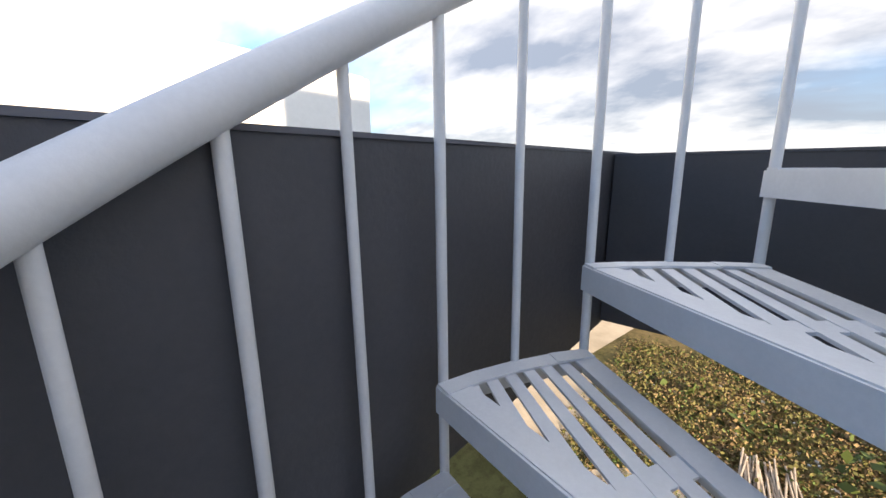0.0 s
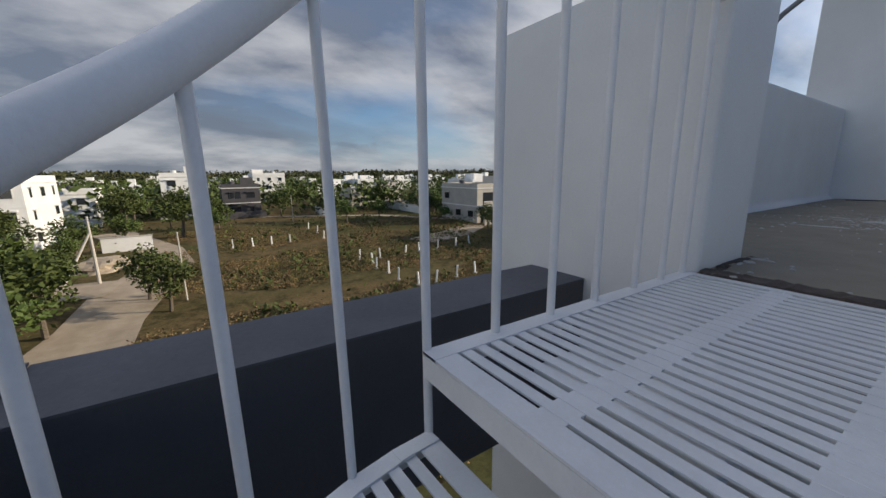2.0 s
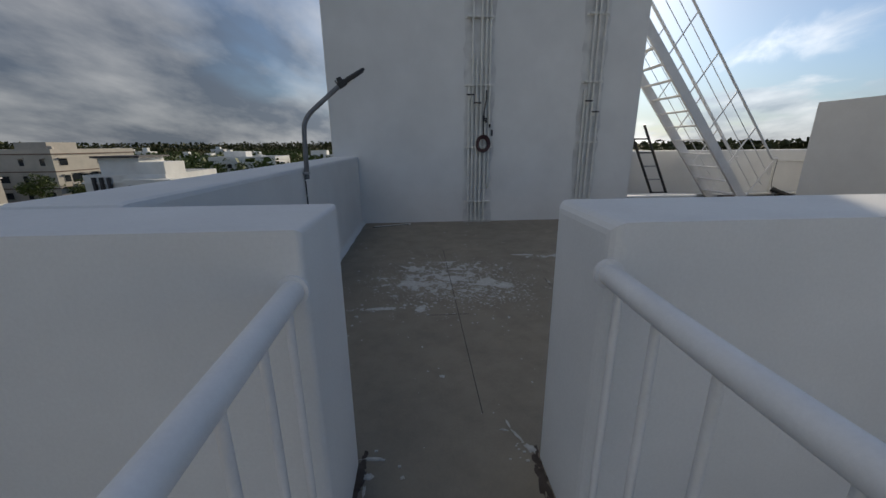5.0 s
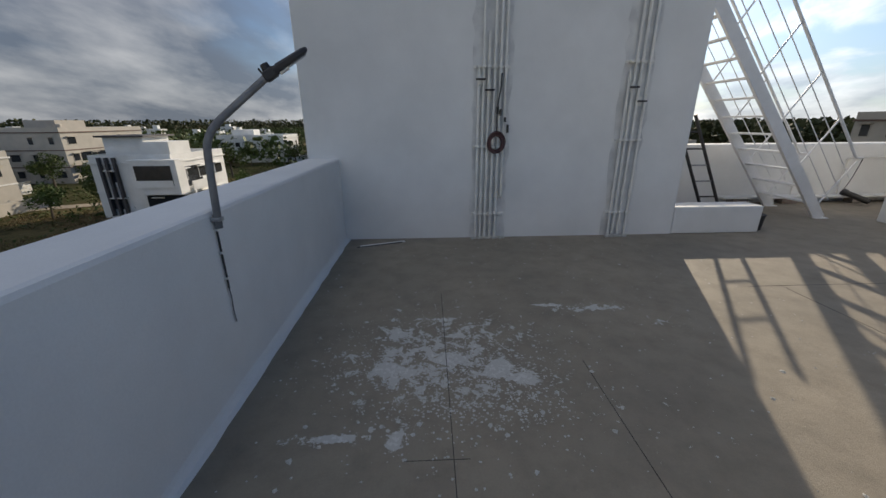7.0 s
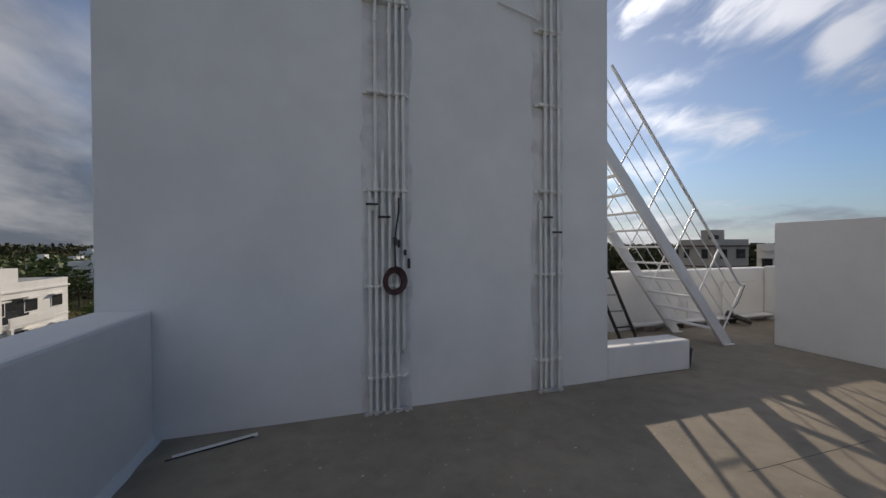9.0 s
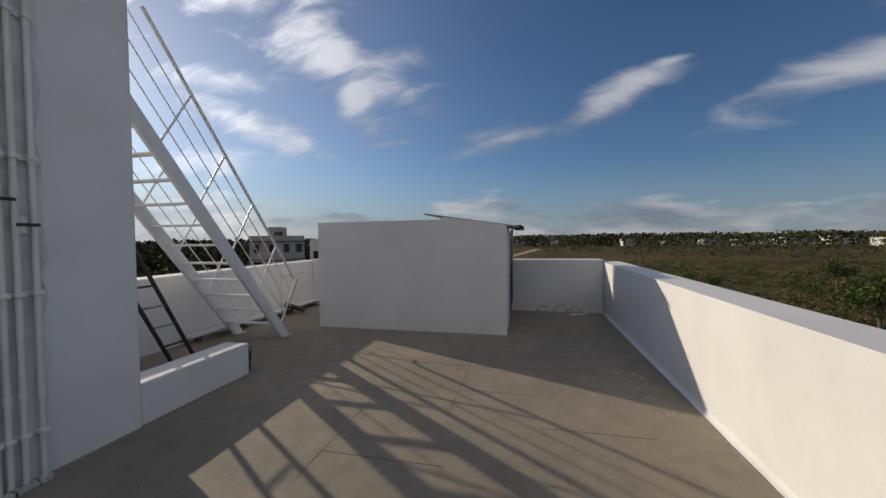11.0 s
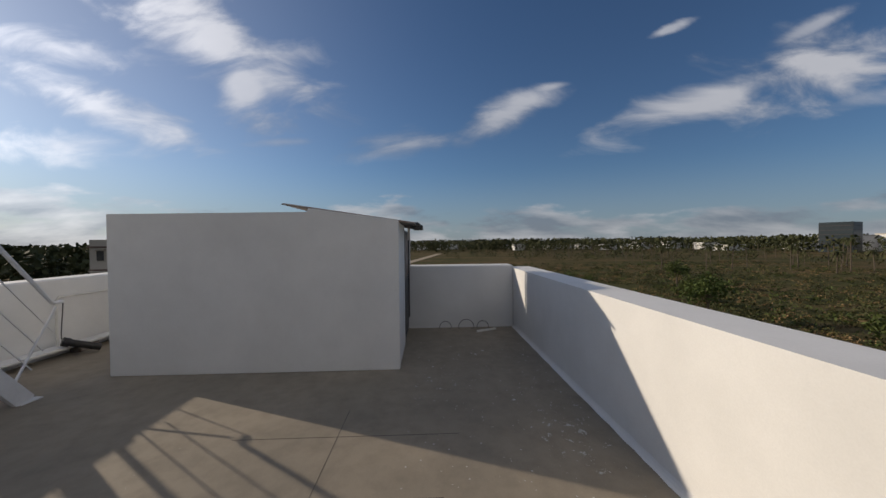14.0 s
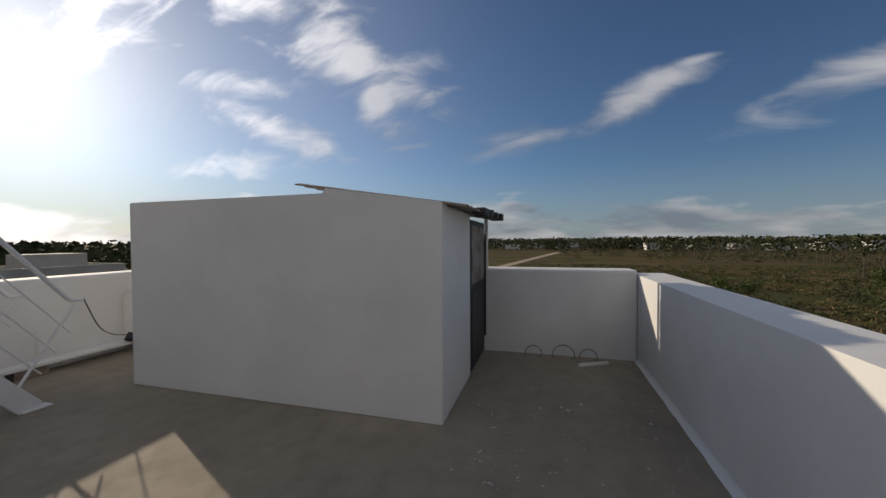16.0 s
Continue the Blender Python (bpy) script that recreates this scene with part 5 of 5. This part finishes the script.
part("roof_slab", boxes((-4.5, 1.0, -4.0, 1.5, 9.0, 9.2)), HOUSE_DARK, modern, "dark roof slab")
house("large beige three-storey house", -84, -66, 72, 92, 3, HOUSE_BEIGE, HOUSE_BROWN, out=(1, -1), seed=8, high=3.0)
house("beige house with a wide porch roof", -66, -54, 42, 51, 2, HOUSE_BEIGE, HOUSE_WHITE, out=(1, -1), seed=9, high=3.2)
house("white house with a roof terrace", -58, -40, 108, 120, 2, HOUSE_WHITE, out=(1, -1), seed=10, high=3.2)
house("pale house beyond the tower", -34, -22, 122, 132, 2, HOUSE_WHITE, out=(1, -1), seed=14, high=3.2)
house("grey three-storey house on the north side", 46.5, 52.5, 36, 41, 4, HOUSE_BEIGE, HOUSE_BROWN, out=(-1, -1), seed=11, high=2.55, porch=False)
house("white three-storey house on the north side", 54, 62, 31, 36, 3, HOUSE_WHITE, out=(-1, -1), seed=12, high=3.2, porch=False)
house("low grey flats on the north side", 22, 40, 56, 66, 2, HOUSE_BEIGE, out=(-1, -1), seed=13, high=3.35, porch=False)
house("white rowhouse behind the plots", -104, -96, -30, -18, 2, HOUSE_WHITE, out=(1, 1), seed=15)
house("white house behind the trees", -112, -102, -8, 0, 3, HOUSE_WHITE, out=(1, -1), seed=16)
house("beige rowhouse behind the trees", -118, -106, -48, -36, 3, HOUSE_BEIGE, out=(1, 1), seed=17)
house("white tall house far behind the plots", -165, -152, 16, 27, 3, HOUSE_WHITE, out=(1, -1), seed=18)


def far_town():
    """Pale blocks scattered along the western and eastern horizon."""
    rng = random.Random(41)
    bm = bmesh.new()
    for _ in range(120):
        a = radians(rng.uniform(105, 232))
        r = rng.uniform(150, 480)
        x, y = r * math.cos(a), r * math.sin(a)
        w, d, h = rng.uniform(5, 12), rng.uniform(5, 12), rng.choice((4.5, 5.5, 6, 7)) * rng.uniform(0.85, 1.12)
        box(bm, x - w / 2, x + w / 2, y - d / 2, y + d / 2, GROUND, GROUND + h)
        box(bm, x - w / 6, x + w / 6, y - d / 5, y + d / 5, GROUND + h, GROUND + h + 2.2)
    for _ in range(60):
        a = radians(rng.uniform(-58, 14))
        r = rng.uniform(420, 800)
        x, y = r * math.cos(a), r * math.sin(a)
        w, h = rng.uniform(6, 22), rng.uniform(5, 9)
        box(bm, x - w / 2, x + w / 2, y - w / 2, y + w / 2, GROUND, GROUND + h)
    return tagged(part("far_town", bm, HOUSE_WHITE), "distant white houses scattered among trees", "town", kind="stuff")


far_town()
t = thing("office_block", (262, -302, GROUND), "dark glass office block far across the plain", "building")
t.rotation_euler = (0, 0, radians(25))
part("front", boxes((-9, 9, -9, 9, 0, 22)), BLUE_GLASS, t)
for k in range(1, 7):
    part("band", boxes((-9.1, 9.1, -9.1, 9.1, 3.2 * k, 3.2 * k + 0.4)), HOUSE_DARK, t)
for x, y, w, h in ((285, -335, 30, 12), (235, -330, 22, 11), (255, -350, 34, 13)):
    t = thing("hall", (x, y, GROUND), "long white industrial hall on the plain", "building", "halls")
    part("wall", boxes((-w / 2, w / 2, -8, 8, 0, h)), HOUSE_WHITE, t)
    part("roof", boxes((-w / 2 - 0.4, w / 2 + 0.4, -8.4, 8.4, h, h + 0.6)), HOUSE_BEIGE, t)


# ---- palms ----
def palm(seed, h):
    rng = random.Random(seed)
    t = thing("palm", (215, -60, GROUND), "tall coconut palm on the plain", "palm", "palm grove")
    bend = Vector((rng.uniform(-0.6, 0.6), rng.uniform(-0.6, 0.6), 0))
    pts = [bend * (k / 5) ** 2 + Vector((0, 0, h * k / 5 - (0.2 if k == 0 else 0))) for k in range(6)]
    part("trunk", tube(bmesh.new(), pts, 0.22, 6, r1=0.13), BARK, t)
    top = pts[-1]
    bm = bmesh.new()
    for k in range(15):
        a = k * 2.4 + rng.uniform(-0.2, 0.2)
        up = rng.uniform(-0.35, 0.9)
        L = rng.uniform(2.2, 3.0)
        d = Vector((math.cos(a), math.sin(a), 0))
        s = Vector((-d.y, d.x, 0))
        prev = None
        for i in range(6):
            f = i / 5
            p = top + d * L * f * (1 - 0.2 * f) + Vector((0, 0, L * (up * f - 0.95 * f * f)))
            w = 0.34 * (1 - f) + 0.05
            cur = [bm.verts.new(p + s * w + Vector((0, 0, -w * 0.5))), bm.verts.new(p), bm.verts.new(p - s * w + Vector((0, 0, -w * 0.5)))]
            if prev:
                bm.faces.new((prev[0], prev[1], cur[1], cur[0]))
                bm.faces.new((prev[1], prev[2], cur[2], cur[1]))
            prev = cur
    part("crown", bm, LEAF_DARK, t)
    return t


palms = [palm(51, 9.0), palm(52, 10.5), palm(53, 7.5)]
for i, p in enumerate(palms):
    p.location = Vector((205 + 14 * i, -52 - 30 * i, GROUND)) * U
rng = random.Random(54)
for i in range(90):
    a = radians(rng.uniform(-54, -24)) if i > 26 else radians(rng.uniform(-27, -15))
    r = rng.uniform(150, 300) if i > 26 else rng.uniform(250, 300)
    copy_thing(palms[i % 3], pose(r * math.cos(a) * U, r * math.sin(a) * U, GROUND * U, 0, 0, rng.uniform(0, 360)) @ Matrix.Scale(rng.uniform(0.6, 1.0), 4))


# ---- plots, posts and the yard below ----
def post_at(x, y):
    t = thing("fence_post", (x, y, GROUND), "short white concrete plot marker post", "post", "plot marker posts")
    bm = boxes((-0.07, 0.07, -0.07, 0.07, 0, 1.2), bevel=0.02)
    part("shaft", bm, HOUSE_WHITE, t)
    part("foot", boxes((-0.16, 0.16, -0.16, 0.16, 0, 0.12)), HOUSE_BEIGE, t)
    return t


first = post_at(-53.8, 1.6)
rng = random.Random(61)
rows = [(-53.7, 3.9 + 2.3 * i) for i in range(3)] + [(-65.6 + 5.5 * i, 14 - 0.35 * i) for i in range(3)] + [(-38 + 2.4 * i, 13.0) for i in range(6)] + [(-26.1, 15.2 + 2.2 * i) for i in range(4)] + [(-37.4 - 0.2 * i, 15.3 + 2.6 * i) for i in range(6)]
for x, y in rows:
    copy_thing(first, pose((x + rng.uniform(-0.4, 0.4)) * U, (y + rng.uniform(-0.4, 0.4)) * U, GROUND * U, rng.uniform(-6, 6), rng.uniform(-6, 6), rng.uniform(0, 90)))


def utility_pole(x, y):
    t = thing("utility_pole", (x, y, GROUND), "pale concrete pole with a slanting strut", "pole", "utility poles")
    part("shaft", tube(bmesh.new(), [(0, 0, -0.1), (0, 0, 6.0)], 0.14, 8, r1=0.09), HOUSE_BEIGE, t)
    part("strut", bar((1.2, -2.2, 0), (0, 0, 4.6), 0.09, 8), HOUSE_BEIGE, t)
    part("crossarm", boxes((-0.06, 0.06, -0.7, 0.7, 5.6, 5.72)), GALV, t)
    return t


utility_pole(-42.5, -9.5)
for x, y in ((-33, -3.0), (-78, 14), (-49, 60)):
    t = thing("thin_pole", (x, y, GROUND), "thin pale upright pole", "pole", "thin poles")
    part("shaft", tube(bmesh.new(), [(0, 0, -0.1), (0.05, 0, 5.2)], 0.07, 6, r1=0.05), HOUSE_BEIGE, t)
    part("cap", bar((0.05, 0, 5.2), (0.05, 0, 5.26), 0.07, 6), HOUSE_BEIGE, t)


def stick_pile():
    t = thing("stick_pile", (-11.4, 0.1, GROUND), "heap of long dry poles below the stair", "sticks")
    rng = random.Random(71)
    for i in range(46):
        a = Vector((rng.uniform(-1.6, -0.9), rng.uniform(-0.7, 0.7), rng.uniform(0.02, 0.5)))
        b = Vector((rng.uniform(1.2, 2.0), a.y + rng.uniform(-0.35, 0.35), rng.uniform(0.02, 0.6)))
        part("stick", bar(a, b, rng.uniform(0.02, 0.035), 5), STICK, t)
    return t


stick_pile()
rng = random.Random(72)
bm = bmesh.new()
for _ in range(240):
    x, y, s = rng.uniform(-18, -8.2), rng.uniform(-5, 3.5), rng.uniform(0.02, 0.07)
    box(bm, x - s, x + s, y - s * rng.uniform(0.4, 1), y + s, GROUND, GROUND + s * rng.uniform(0.3, 1.0))
tagged(part("rubbish", bm, CHIP), "pale stones and litter among the weeds", "litter", kind="stuff")
for x, y, r, h in ((-36, -19, 3.0, 1.3), (-41, -15, 2.4, 1.0), (-50, -10.5, 3.2, 1.1)):
    t = thing("soil_heap", (x, y, GROUND), "heap of dug brown soil beside the track", "soil heap", "soil heaps")
    bm = bmesh.new()
    bmesh.ops.create_icosphere(bm, subdivisions=4, radius=1.0)
    for v in bm.verts:
        n = noise.noise(v.co * 2.1 + Vector((x, y, 0))) * 0.22 + noise.noise(v.co * 6.0) * 0.06
        v.co = Vector((v.co.x * r * (1 + n), v.co.y * r * 0.8 * (1 + n), max(v.co.z, -0.1) * h * (1 + n)))
    part("mound", bm, PATH_SOIL, t)
# boundary walls of plots
for x0, x1, y0, y1 in ((-60, -59.8, -12, -7), (-92, -84, 22, 22.2), (-64, -63.8, 46, 62), (-95, -75, 42, 42.2)):
    t = thing("plot_wall", (0, 0, 0), "low whitewashed plot wall", "wall", "plot walls")
    part("wall", boxes((x0, x1, y0, y1, GROUND, GROUND + 1.8)), HOUSE_WHITE, t)
    part("coping", boxes((x0 - 0.08, x1 + 0.08, y0 - 0.08, y1 + 0.08, GROUND + 1.8, GROUND + 1.9)), HOUSE_BEIGE, t)


# ---- the white block behind the ribbed roof ----
t = thing("annex", (0, 0, 0), "bright sunlit white upper wall behind ribbed roof", "building")
part("wall", boxes((-3.65, 6.5, -13.5, -6.45, GROUND, 1.30), bevel=0.03), HOUSE_WHITE, t)
part("coping", boxes((-3.58, 6.43, -13.43, -6.52, 1.30, 1.335), bevel=0.015), HOUSE_WHITE, t)
